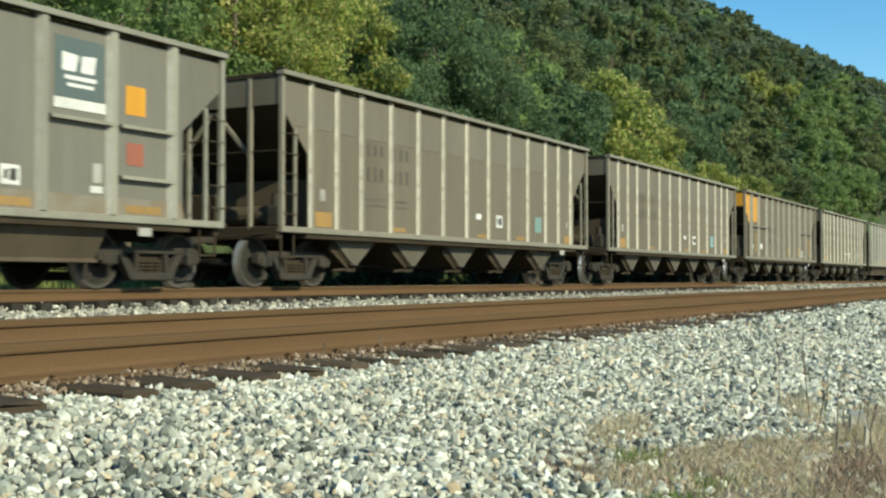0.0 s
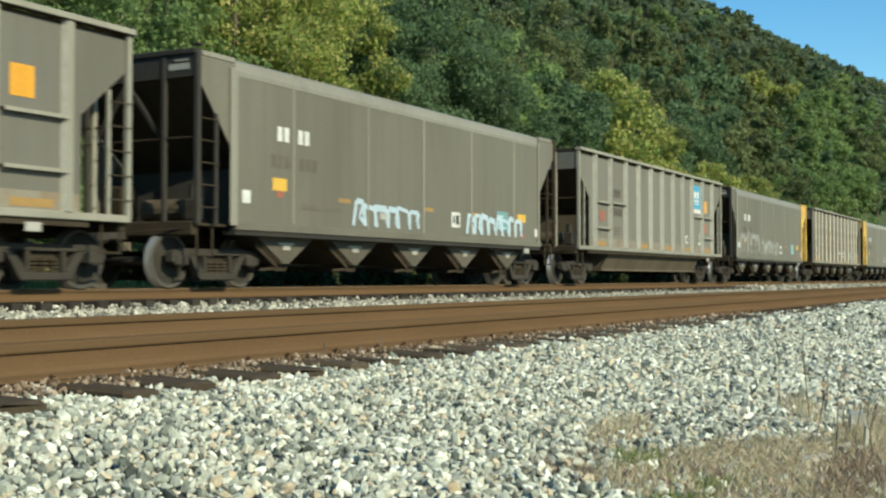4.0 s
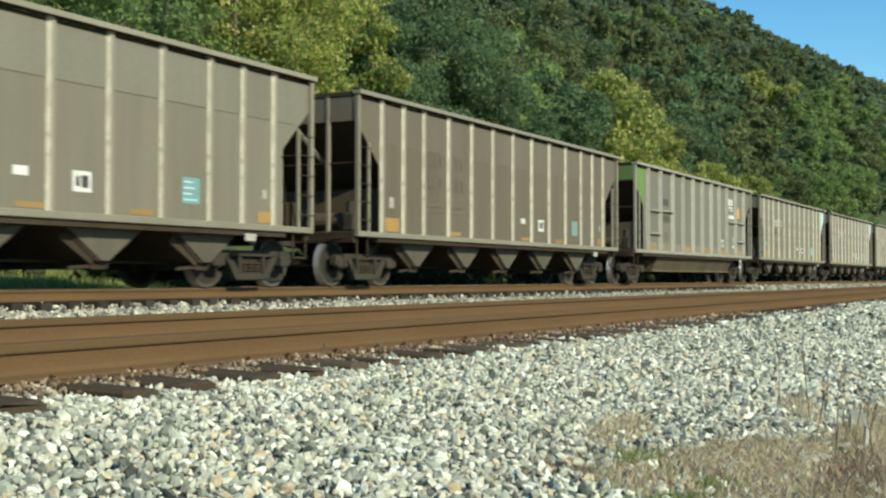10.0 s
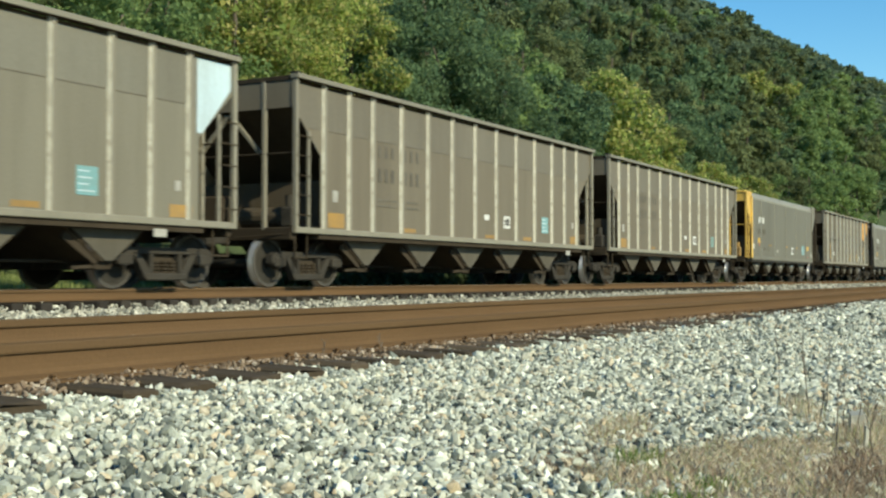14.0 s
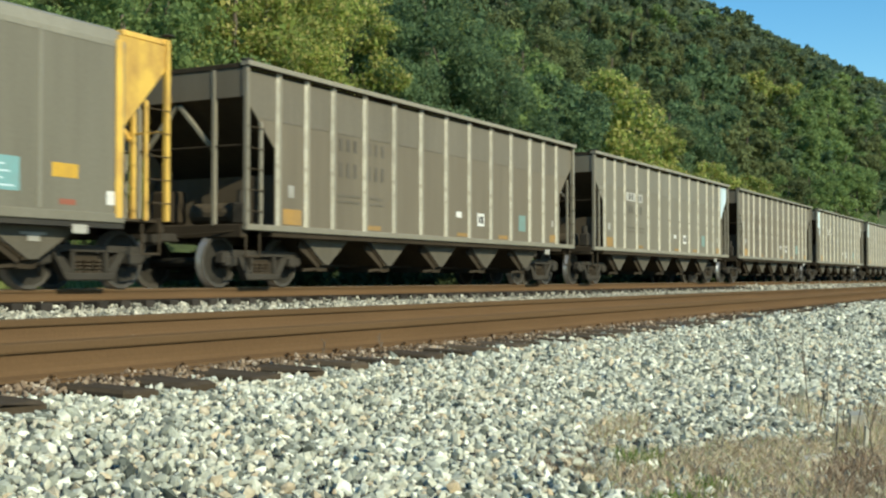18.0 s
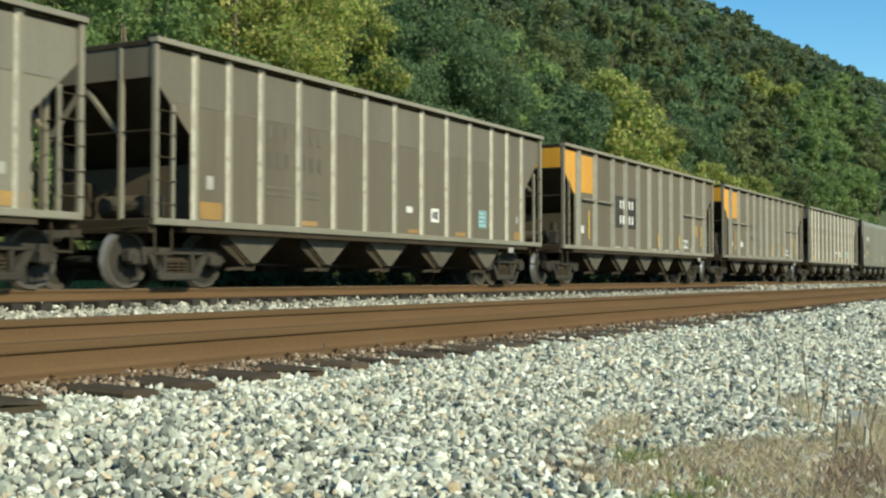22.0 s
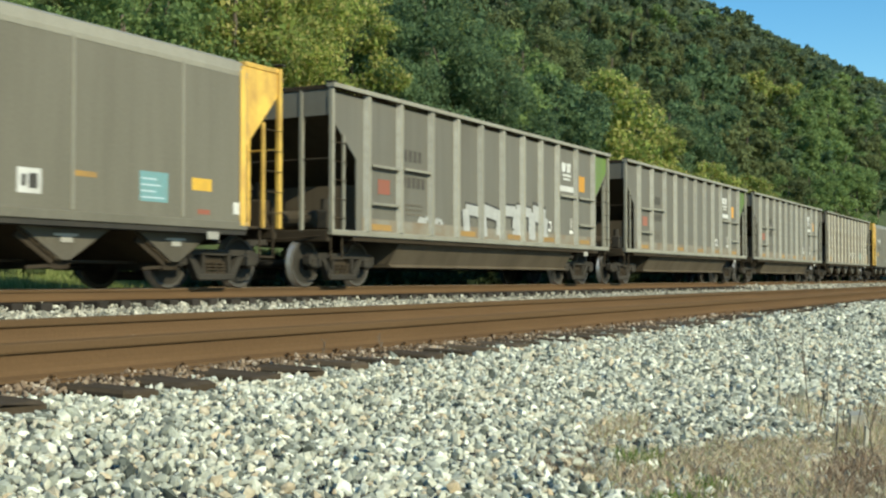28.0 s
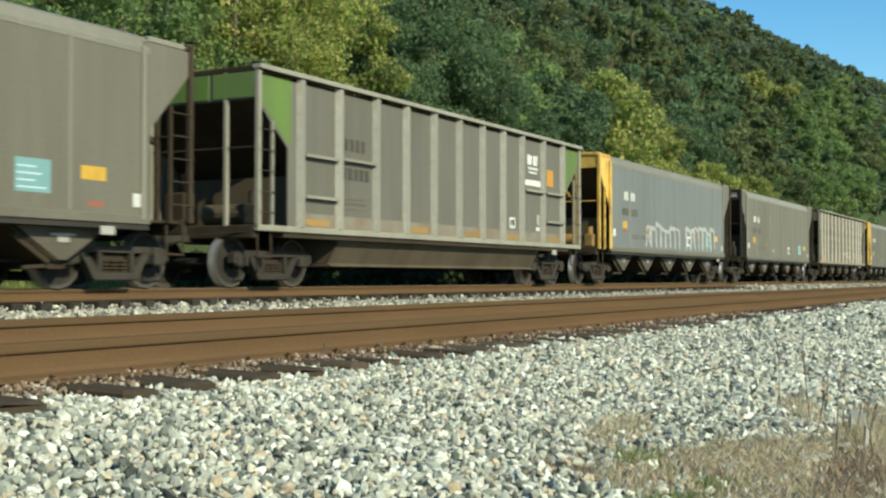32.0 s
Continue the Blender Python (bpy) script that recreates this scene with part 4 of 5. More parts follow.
def dress_smooth(car, rnd, graffiti=0, chalk=False, teal=True):
    y = -1.58
    bars_text(car, 2.16, 2.60, "##", 0.26, M_WHITE, y, 0.20, 0.14)
    bars_text(car, 2.78, 2.60, "##", 0.26, M_WHITE, y, 0.20, 0.14)
    bars_text(car, 1.98, 2.12, "###", 0.23, M_STEN, y, 0.20, 0.15)
    bars_text(car, 2.82, 2.12, "###", 0.23, M_STEN, y, 0.20, 0.15)
    plate(car, "reflector", 2.02, 1.72, 0.42, 0.22, M_SIGNAL, y)
    plate(car, "warning_decal", 2.14, 1.60, 0.2, 0.12, M_RED, y)
    for x in (4.1, 7.4, 9.68):
        plate(car, "reflector", x, 1.62, 0.42, 0.08, M_ORGOLD, y)
    plate(car, "decal", 1.18, 1.45, 0.22, 0.22, M_WHITE, y)
    plate(car, "decal", 5.6, 1.36, 0.26, 0.13, M_FADED, y)
    data_panel(car, 8.66, 1.32, y, 1.15)
    if teal:
        teal_decal(car, 10.98, 1.34, 0.62, 0.46, y)
    plate(car, "reflector", 12.16, 1.58, 0.48, 0.20, M_SIGNAL, y)
    plate(car, "decal", 13.2, 1.24, 0.16, 0.20, M_WHITE, y)
    plate(car, "warning_decal", 12.3, 1.2, 0.3, 0.08, M_RED, y)
    for z in (1.42, 1.5):
        bars_text(car, 2.9, z, "#### ###", 0.045, M_GHOST, y, 0.17, 0.14)
    if graffiti == 1:
        squiggle(car, 1.5, 1.25, 3.2, 0.95, 21, M_SMEAR, y, 5, 2.0)
        squiggle(car, 5.2, 1.22, 3.2, 0.62, 22, M_SMEAR, y, 6, 1.7)
    if graffiti == 2:
        squiggle(car, 4.6, 1.2, 2.6, 0.5, 23, M_SPRAYB, y, 6)
        squiggle(car, 9.4, 1.2, 3.0, 0.5, 24, M_SPRAYB, y, 8)
    if graffiti == 3:
        squiggle(car, 4.2, 1.2, 3.6, 0.85, 25, M_SPRAY, y, 7, 1.2)
        squiggle(car, 8.6, 1.2, 3.6, 0.85, 26, M_SPRAY, y, 7, 1.2)
    if chalk:
        s, p = Shape(), None
        for k in range(40):
            q = (1.2 + k * 0.24, y - 0.004, 1.42 + 0.14 * math.sin(k * 0.33) - 0.004 * k)
            if p:
                s.beam(p, q, 0.03, 0.003)
            p = q
        part("graffiti", s, M_FADED, car, "chalked white line")


def dress_patched(car, rnd, lead=True, trail=True, panel=False):
    if lead:
        corner_paint(car, 0.05, 1, 2.49, 3.2, 0.9, M_ORG, label="orange painted corner")
        end_paint(car, 0.05, 3.22, M_ORG)
        plate(car, "paint_patch", 1.46, 2.62, 1.02, 1.06, M_ORG, label="orange paint patch")
    if trail:
        plate(car, "paint_patch", 12.55, 2.62, 0.98, 1.06, M_ORG, label="orange paint patch")
        corner_paint(car, 14.75, -1, 2.49, 3.2, 0.9, M_ORG, label="orange painted corner")
    for x, z, h in ((2.0, 1.30, 0.82), (4.07, 1.24, 0.46), (6.33, 1.22, 0.46), (8.27, 1.20, 0.46), (10.57, 1.22, 0.46), (13.22, 1.32, 0.80)):
        plate(car, "reflector", x, z, 0.085, h, M_SIGNAL, -1.55)
    plate(car, "reflector", 12.42, 1.68, 0.46, 0.42, M_ORGOLD if lead else M_ORG)
    plate(car, "decal", 1.36, 1.46, 0.32, 0.21, M_WHITE)
    if not panel:
        plate(car, "decal", 2.72, 1.47, 0.55, 0.22, M_WHITE)
    for x in (10.98, 11.34):
        data_panel(car, x, 1.24, s=0.95)
    plate(car, "decal", 12.0, 1.14, 0.4, 0.12, M_FADED)
    if panel:
        for a, b in ((4.2, 5.14), (5.36, 6.3)):
            plate(car, "name_panel", a, 1.72, b - a, 0.98, M_BLACK, label="black lettering panel")
        for z in (2.32, 1.85):
            bars_text(car, 4.62, z, "##", 0.26, M_WHITE, -1.5425, 0.26, 0.13)
            bars_text(car, 5.42, z, "##", 0.26, M_WHITE, -1.5425, 0.26, 0.13)
    else:
        for z, h, a in ((2.25, 0.23, 4.42), (1.79, 0.19, 4.58)):
            bars_text(car, a, z, "##", h, M_STENDK, step=0.24, w=0.15)
            bars_text(car, 5.26, z, "##", h, M_STENDK, step=0.24, w=0.15)
    for x in (4.23, 5.4, 7.72, 9.0, 10.2):
        plate(car, "decal", x, 1.105, 0.45, 0.04, M_FADED)


# ---- the train: one letter a car, from the leading car seen first ----
PITCH, SPEED, LEAD = 16.1985, 20.763, 32.841
CARS = {-2: "B old redr", -1: "H", 0: "H fresh", 1: "G lead", 2: "H", 3: "B gl", 4: "S bk g2", 5: "B logo red redr", 6: "S by g1", 7: "H dk", 8: "S yk", 9: "T", 10: "H", 11: "L fresh",
        12: "H dk", 13: "B gl", 14: "L box pt fresh", 15: "L box pt fresh", 16: "L box pt fresh", 17: "H fresh", 18: "H", 19: "S yk", 20: "G trail", 21: "S by chalk", 22: "H", 23: "L box pt", 24: "H",
        25: "L box pl marks", 26: "L box pl fresh worn", 27: "H fresh dk", 28: "G lead panel", 29: "G lead", 30: "H fresh", 31: "S by", 32: "H", 33: "H", 34: "S by", 35: "B graf gt red", 36: "B gt red", 37: "B red",
        38: "H", 39: "S yk", 40: "B gl gt", 41: "S yk g3 pale", 42: "S bk", 43: "H", 44: "S yk", 45: "H"}
# slack in the couplings
NUDGE = {-2: 0.1, -1: -0.1, 0: -0.03, 1: 0.09, 2: -0.11, 3: 0.0, 4: 0.0, 5: 0.0, 6: -0.05, 7: -0.3, 8: -0.21, 9: -0.5, 10: -0.47, 11: -0.45, 12: -0.56, 13: -0.28, 14: -0.57, 15: -0.6, 16: -0.62, 17: -0.57, 18: -0.86, 19: -0.53, 20: -0.05, 21: 0.15, 22: 0.07, 23: -0.02, 24: -0.06, 25: -0.08, 26: 0.06, 27: -0.11, 28: 0.0, 29: -0.05, 30: -0.16, 31: 0.1, 32: -0.5, 33: -0.3, 34: 0.1, 35: 0.0, 36: 0.0, 37: -0.2, 38: -0.5, 39: -0.2, 40: -0.2, 41: -0.2, 42: -0.2, 43: -0.4, 44: -0.2, 45: -0.4}
LABELS = {"H": "brown-grey ribbed aluminium coal hopper with dusty sides", "G": "dark brown-grey ribbed coal hopper with orange patches", "B": "grey ribbed bathtub coal gondola with pale ribs",
          "L": "pale grey ribbed aluminium coal hopper with dusty sides", "T": "clean light-grey ribbed coal hopper with green corner", "S": "smooth-sided grey coal hopper with painted end frames"}
MASTER, TRAIN = {}, {}


def make_car(k, spec):
    rnd = random.Random(k + 100)
    kind, *opt = spec.split()
    key = kind if kind != "S" else kind + opt[0]
    if key not in MASTER:
        ends = {"bk": ("black", "grey"), "by": ("black", "yellow"), "yk": ("yellow", "grey")}
        MASTER[key] = {"H": hopper, "L": lambda t: hopper(t, M_HOPLT), "G": patched_hopper, "B": gondola, "T": light_hopper}[kind](LABELS[kind]) if kind != "S" else smooth(
            {"bk": "smooth-sided grey coal hopper with black end frame", "by": "smooth-sided grey coal hopper with black and yellow ends", "yk": "smooth-sided grey coal hopper with bright yellow end frame"}[opt[0]], *ends[opt[0]])
        MASTER[key]["plain"] = 1
        car = copy_thing(MASTER[key], Matrix())
    else:
        car = copy_thing(MASTER[key], Matrix())
    if kind in "HL":
        dress_hopper(car, rnd, "box" in opt, "fresh" in opt, "pl" in opt, "pt" in opt, "worn" in opt, "marks" in opt)
        if "box" in opt:
            tagged(car, ("pale grey" if kind == "L" else "brown-grey") + " coal hopper with white plate" + (" and pale blue corner" if "pl" in opt or "pt" in opt else ""))
    elif kind == "G":
        dress_patched(car, rnd, "lead" in opt, "trail" in opt, "panel" in opt)
        if "panel" in opt:
            tagged(car, "dark brown-grey coal hopper with black lettering panel and orange patches")
    elif kind == "B":
        dress_gondola(car, rnd, M_GREENOLD if "gl" in opt else None, M_GREENOLD if "gt" in opt else None, "logo" in opt, "graf" in opt, "red" in opt, "old" in opt, "redr" in opt)
        if "graf" in opt:
            tagged(car, "grey ribbed coal gondola with white sprayed graffiti")
        elif "gl" in opt or "gt" in opt:
            tagged(car, "grey ribbed coal gondola with faded green corner")
    elif kind == "T":
        plate(car, "paint_patch", 2.90, 3.05, 1.20, 0.44, M_INK)
        bars_text(car, 3.5, 2.3, "###", 0.22, M_STENDK, step=0.22, w=0.12)
        bars_text(car, 3.25, 1.92, "####", 0.22, M_STENDK, step=0.2, w=0.12)
        for x in (1.5, 5.2, 7.7, 8.75, 11.0, 12.5):
            plate(car, "reflector", x, 1.14, 0.8 if x < 4 else 0.5, 0.11, M_ORG)
        plate(car, "reflector", 12.5, 1.5, 0.4, 0.4, M_ORG)
        data_panel(car, 11.0, 1.3)
        plate(car, "decal", 12.05, 1.3, 0.16, 0.2, M_WHITE)
        corner_paint(car, 15.1, -1, 2.5, 3.3, 0.95, M_GREEN, label="bright green painted corner")
    else:
        dress_smooth(car, rnd, 1 if "g1" in opt else 2 if "g2" in opt else 3 if "g3" in opt else 0, "chalk" in opt)
        if "g1" in opt or "g2" in opt or "g3" in opt:
            tagged(car, "smooth-sided grey coal hopper with white graffiti")
    for o in car.children:
        tone = {"dk": {"side_sheet": M_HOPDK, "upper_sheet": M_HOPDKUP}, "pale": {"side_sheet": M_SMOLT}}
        for word in opt:
            new_skin = tone.get(word, {}).get(o.name.split(".")[0])
            if new_skin:
                o.material_slots[0].link, o.material_slots[0].material = "OBJECT", new_skin
    if "pale" in opt:
        tagged(car, "pale blue-grey smooth-sided coal hopper with white graffiti")
    TRAIN[k] = car
    return car


for k, spec in CARS.items():
    make_car(k, spec)
for m in MASTER.values():
    for o in [*m.children_recursive, m]:
        bpy.data.objects.remove(o, do_unlink=True)


def motions():
    """The train rolls past at a steady speed; its wheels turn with it."""
    wheel_rows = [(i / 30, -SPEED * i / 30 / 0.457) for i in range(0, 961)]
    masters = {}
    for k, car in TRAIN.items():
        x = LEAD + PITCH * k + NUDGE.get(k, 0.0)
        walk(car, [(t, pose(x - SPEED * t, TRAIN_Y, 0)) for t in range(0, 33, 4)])
        for o in car.children_recursive:
            if o.name.startswith("wheelset"):
                place = tuple(o.location)
                key = place[0] > 0
                if key not in masters:
                    walk(o, [(t, Matrix.Translation(place) @ Matrix.Rotation(a, 4, 'Y')) for t, a in wheel_rows])
                    masters[key] = o
                else:
                    o.rotation_mode = "QUATERNION"
                    o.animation_data_create()
                    o.animation_data.action = masters[key].animation_data.action
                    o.animation_data.action_slot = masters[key].animation_data.action_slot

# ---- ties, spikes and plates ----
def tie_run(name, y0, y1, z0, z1, xs, label, near):
    """Ties as single pieces under one track; each lies in the ballast."""
    bed = new(name)
    tagged(bed, label, "railway ties", kind="structure")
    rnd = random.Random(5)
    kinds = []
    for v in range(6):
        w, c = 0.105 + rnd.uniform(-0.008, 0.01), 0.012
        s = Shape().box(-w, w, -1.335, 1.335, -0.17, 0.0, c)
        s.v = [(x + rnd.uniform(-0.008, 0.008), y + rnd.uniform(-0.02, 0.02), z + rnd.uniform(-0.008, 0.004)) for x, y, z in s.v]
        kinds.append(mesh_of("tie", s, M_TIE if near else M_TIEDK))
    ym, zm, tilt = (y0 + y1) / 2, (z0 + z1) / 2, math.atan2(z1 - z0, y1 - y0)
    for x in xs:
        o = new("tie", kinds[rnd.randrange(6)])
        o.parent = bed
        o.location = (x + (0.0 if near else rnd.uniform(-0.03, 0.03)), ym + rnd.uniform(-0.035, 0.035), zm - 0.172 + rnd.uniform(-0.006, 0.0))
        o.rotation_euler = (tilt, 0, rnd.uniform(-0.012, 0.012))
    return bed


near_xs = [-11.7 + 0.5 * i for i in range(26)] + [1.3, 1.8, 2.3, 2.78, 3.25, 3.86, 4.26, 4.74, 5.18, 5.65, 6.05, 6.54, 6.98, 7.36, 7.79] + [8.23 + 0.46 * i for i in range(72)]
TIES = np.array(near_xs)
far_xs = [-6.26 + 0.515 * i for i in range(114)]
ties_near = tie_run("track_1", NEAR_Y, FAR_Y, NEAR_Z, FAR_Z, near_xs, "weathered wooden ties half sunk in grey ballast", True)
ties_far = tie_run("track_2", TRAIN_Y - 0.755, TRAIN_Y + 0.755, 0.0, 0.0, far_xs, "dark wooden ties under the coal train", False)
rnd = random.Random(9)
plate_me = mesh_of("tie_plate", Shape().box(-0.09, 0.09, -0.16, 0.16, 0.0, 0.014, 0.004), M_RUST)
spike_me = mesh_of("spike", Shape().box(-0.008, 0.008, -0.008, 0.008, 0.0, 0.02).box(-0.012, 0.012, -0.016, 0.012, 0.02, 0.03, 0.003), M_RUST)
for x in near_xs[26:60]:
    for y, z in ((NEAR_Y, NEAR_Z), (FAR_Y, FAR_Z)):
        p = part("tie_plate", plate_me, None, ties_near)
        p.location = (x, y, z - 0.183)
        for sy in (-0.10, 0.10):
            q = part("spike", spike_me, None, ties_near)
            q.location, q.rotation_euler = (x + rnd.choice((-0.05, 0.05)), y + sy, z - 0.172), (0, 0, 0 if sy < 0 else math.pi)

# ---- ballast stones ----
ICO_V = np.array([(0, 0, 1), *[(0.894 * math.cos(a), 0.894 * math.sin(a), 0.447) for a in np.arange(5) * 2 * math.pi / 5], *[(0.894 * math.cos(a), 0.894 * math.sin(a), -0.447) for a in (np.arange(5) + 0.5) * 2 * math.pi / 5], (0, 0, -1)])
ICO_F = np.array([(0, 1 + i, 1 + (i + 1) % 5) for i in range(5)] + [(1 + i, 6 + i, 1 + (i + 1) % 5) for i in range(5)] + [(1 + (i + 1) % 5, 6 + i, 6 + (i + 1) % 5) for i in range(5)] + [(11, 6 + (i + 1) % 5, 6 + i) for i in range(5)])
ICO_V = ICO_V / (np.max(np.abs(ICO_V), axis=1) ** 0.75)[:, None] * 0.86
OCT_V = np.array([(1, 0, 0), (0, 1, 0), (-1, 0, 0), (0, -1, 0), (0, 0, 1), (0, 0, -1.0)])
OCT_F = np.array([(0, 1, 4), (1, 2, 4), (2, 3, 4), (3, 0, 4), (1, 0, 5), (2, 1, 5), (3, 2, 5), (0, 3, 5)])


def scatter(rng, pts, size, base_v, base_f, flat=(0.45, 0.95), jag=0.46):
    """Rough stones at the points: turned, squashed and knocked out of shape."""
    n, m = len(pts), len(base_v)
    v = base_v[None] * (1 + rng.uniform(-jag, jag, (n, m, 1)))
    v = v * np.stack([rng.uniform(0.8, 1.45, n), rng.uniform(0.6, 1.0, n), rng.uniform(*flat, n)], 1)[:, None, :]
    q = rng.normal(size=(n, 4))
    q /= np.linalg.norm(q, axis=1, keepdims=True)
    w, x, y, z = q.T
    rot = np.stack([1 - 2 * (y * y + z * z), 2 * (x * y - w * z), 2 * (x * z + w * y), 2 * (x * y + w * z), 1 - 2 * (x * x + z * z), 2 * (y * z - w * x), 2 * (x * z - w * y), 2 * (y * z + w * x), 1 - 2 * (x * x + y * y)], 1).reshape(n, 3, 3)
    v = np.einsum("nij,nmj->nmi", rot, v) * np.asarray(size).reshape(-1, 1, 1) + pts[:, None, :]
    f = base_f[None] + (np.arange(n) * m)[:, None, None]
    return v.reshape(-1, 3), f.reshape(-1, 3)


M_STONE = islands("crushed_stone", [(0.0, (0.09, 0.10, 0.08)), (0.2, (0.27, 0.285, 0.235)), (0.45, (0.48, 0.49, 0.395)), (0.64, (0.60, 0.58, 0.45)), (0.72, (0.54, 0.43, 0.28)), (0.79, (0.48, 0.50, 0.42)), (1.0, (0.96, 0.95, 0.78))], 0.85, grain=45.0)
# shaded copy of crushed_stone: the dimmer look is put into its tones
M_STONEDK = islands("shaded_crushed_stone", [(0.0, (0.07, 0.068, 0.055)), (0.25, (0.22, 0.215, 0.175)), (0.55, (0.40, 0.385, 0.31)), (0.8, (0.46, 0.42, 0.33)), (1.0, (0.74, 0.71, 0.58))], 0.9, grain=45.0)
M_GRITTY = islands("rusty_stained_stone", [(0.0, (0.10, 0.070, 0.045)), (0.5, (0.21, 0.148, 0.098)), (0.85, (0.34, 0.26, 0.18)), (1.0, (0.52, 0.44, 0.35))], 0.9, grain=45.0)


def jitter(rng, x0, x1, y0, y1, d):
    gx, gy = np.meshgrid(np.arange(x0, x1, d), np.arange(y0, y1, d), indexing="ij")
    p = np.stack([gx.ravel(), gy.ravel()], 1)
    return p + rng.uniform(-0.5, 0.5, p.shape) * d


def stones(name, seed, areas, material, label, lift=0.0):
    rng = np.random.default_rng(seed)
    vs, fs, off = [], [], 0
    for x0, x1, y0, y1, d, r, coarse, keep in areas:
        p = jitter(rng, x0, x1, y0, y1, d)
        p = p[keep(p[:, 0], p[:, 1], rng)]
        sz = r * rng.uniform(0.6, 1.25, len(p)) * np.where(rng.random(len(p)) < 0.08, 1.35, 1.0)
        p3 = np.column_stack([p, land(p[:, 0], p[:, 1]) + lift + sz * rng.uniform(-0.1, 0.75, len(p))])
        v, f = scatter(rng, p3, sz, OCT_V if coarse else ICO_V, OCT_F if coarse else ICO_F)
        vs.append(v), fs.append(f + off)
        off += len(v)
    ob = new(name, raw(name, np.concatenate(vs), np.concatenate(fs), material))
    return tagged(ob, label, "ballast", kind="stuff")


def verge(x):
    """Edge between ballast and the dry verge."""
    return np.interp(x, [1, 3, 3.5, 3.75, 4.0, 4.4, 4.8, 5.0, 5.4, 6, 6.4, 7, 9], [1.05, 1.15, 1.25, 1.52, 1.58, 1.50, 1.40, 1.14, 1.06, 1.02, 1.0, 0.98, 0.95]) + 0.05 * np.sin(x * 9.1) + 0.03 * np.sin(x * 23.0)


def off_tie(x):
    return np.min(np.abs(np.asarray(x)[:, None] - TIES[None, :70]), axis=1)


IN_VIEW = lambda x, y, rng: ((y < 3.57) | (off_tie(x) > 0.15)) & (y > 0.10 * x + 0.1) & (y < 1.32 * x + 0.35) & (y > verge(x) + rng.normal(0, 0.09, len(x)))
stones("ballast_shoulder", 11, [(1.2, 6.5, 0.9, 3.72, 0.031, 0.0178, False, IN_VIEW), (6.5, 13, 0.8, 3.86, 0.037, 0.0220, False, IN_VIEW), (13, 34, 1.0, 3.95, 0.060, 0.038, True, IN_VIEW), (34, 80, 1.5, 3.8, 0.17, 0.09, True, IN_VIEW), (-12, 2.9, 1.6, 3.75, 0.10, 0.058, True, lambda x, y, rng: (y > 1.32 * x + 0.35) & (y > 1.6 + rng.normal(0, 0.09, len(x))))], M_STONE, "crushed pale grey stone ballast beside the track")
stones("ballast_near_cribs", 16, [(2.4, 9, 3.55, 4.0, 0.030, 0.0178, False, lambda x, y, rng: off_tie(x) > 0.135), (9, 14, 3.6, 4.0, 0.036, 0.021, False, lambda x, y, rng: off_tie(x) > 0.12)], M_STONE, "pale grey ballast between the tie ends", 0.004)
stones("ballast_near_track", 12, [(2.4, 14, 3.86, 4.14, 0.029, 0.0155, False, lambda x, y, rng: (off_tie(x) > 0.10) & (rng.random(len(x)) < np.clip((y - 3.84) / 0.12, 0, 1))), (-12, 40, 4.42, 6.9, 0.12, 0.040, True, lambda x, y, rng: np.abs(y - FAR_Y) > 0.15)], M_GRITTY, "rust-stained ballast between the ties", 0.024)
stones("ballast_rail_foot", 15, [(2.6, 16, 3.98, 4.11, 0.032, 0.0150, False, lambda x, y, rng: rng.random(len(x)) < 0.25 + 0.6 * np.clip((y - 3.98) / 0.12, 0, 1))], M_GRITTY, "rust-stained stones heaped over the ties beside the rail", 0.046)
BETWEEN = lambda x: np.abs(((x - 6.1 + 0.2575) % 0.515) - 0.2575) > 0.135
stones("ballast_train_track", 13, [(-6, 8, 11.2, 12.8, 0.10, 0.058, True, lambda x, y, rng: y > 0), (8, 24, 11.2, 12.76, 0.072, 0.041, False, lambda x, y, rng: y < 1.32 * x + 0.35), (24, 50, 11.2, 12.72, 0.065, 0.038, True, lambda x, y, rng: y > 0), (50, 95, 11.0, 12.75, 0.15, 0.085, True, lambda x, y, rng: rng.random(len(x)) < 0.9)], M_STONEDK, "pale grey ballast shoulder of the train's track")
stones("ballast_train_cribs", 14, [(8, 30, 12.80, 13.28, 0.055, 0.036, False, lambda x, y, rng: BETWEEN(x)), (30, 50, 12.80, 13.28, 0.06, 0.042, True, lambda x, y, rng: BETWEEN(x)), (50, 95, 12.6, 13.25, 0.12, 0.08, True, lambda x, y, rng: y > 0)], M_STONEDK, "pale grey ballast between the ties under the train", 0.065)

# ---- verge: dry grass, weeds, a few blocks ----
M_DEAD = islands("dead_weeds", [(0.0, (0.13, 0.095, 0.065)), (0.6, (0.27, 0.195, 0.135)), (1.0, (0.44, 0.34, 0.24))], 0.9, leaf=0.2)
M_STRAW = islands("dry_grass", [(0.0, (0.26, 0.20, 0.135)), (0.35, (0.54, 0.44, 0.31)), (0.62, (0.78, 0.69, 0.52)), (0.84, (0.33, 0.38, 0.17)), (1.0, (0.55, 0.36, 0.26))], 0.9, leaf=0.25)
M_GRASS = islands("green_grass", [(0.0, (0.085, 0.15, 0.03)), (0.6, (0.16, 0.25, 0.055)), (1.0, (0.26, 0.28, 0.09))], 0.9, leaf=0.3)


M_BANK = islands("bank_grass", [(0.0, (0.16, 0.20, 0.06)), (0.6, (0.26, 0.31, 0.10)), (1.0, (0.38, 0.39, 0.16))], 0.9, leaf=0.3)


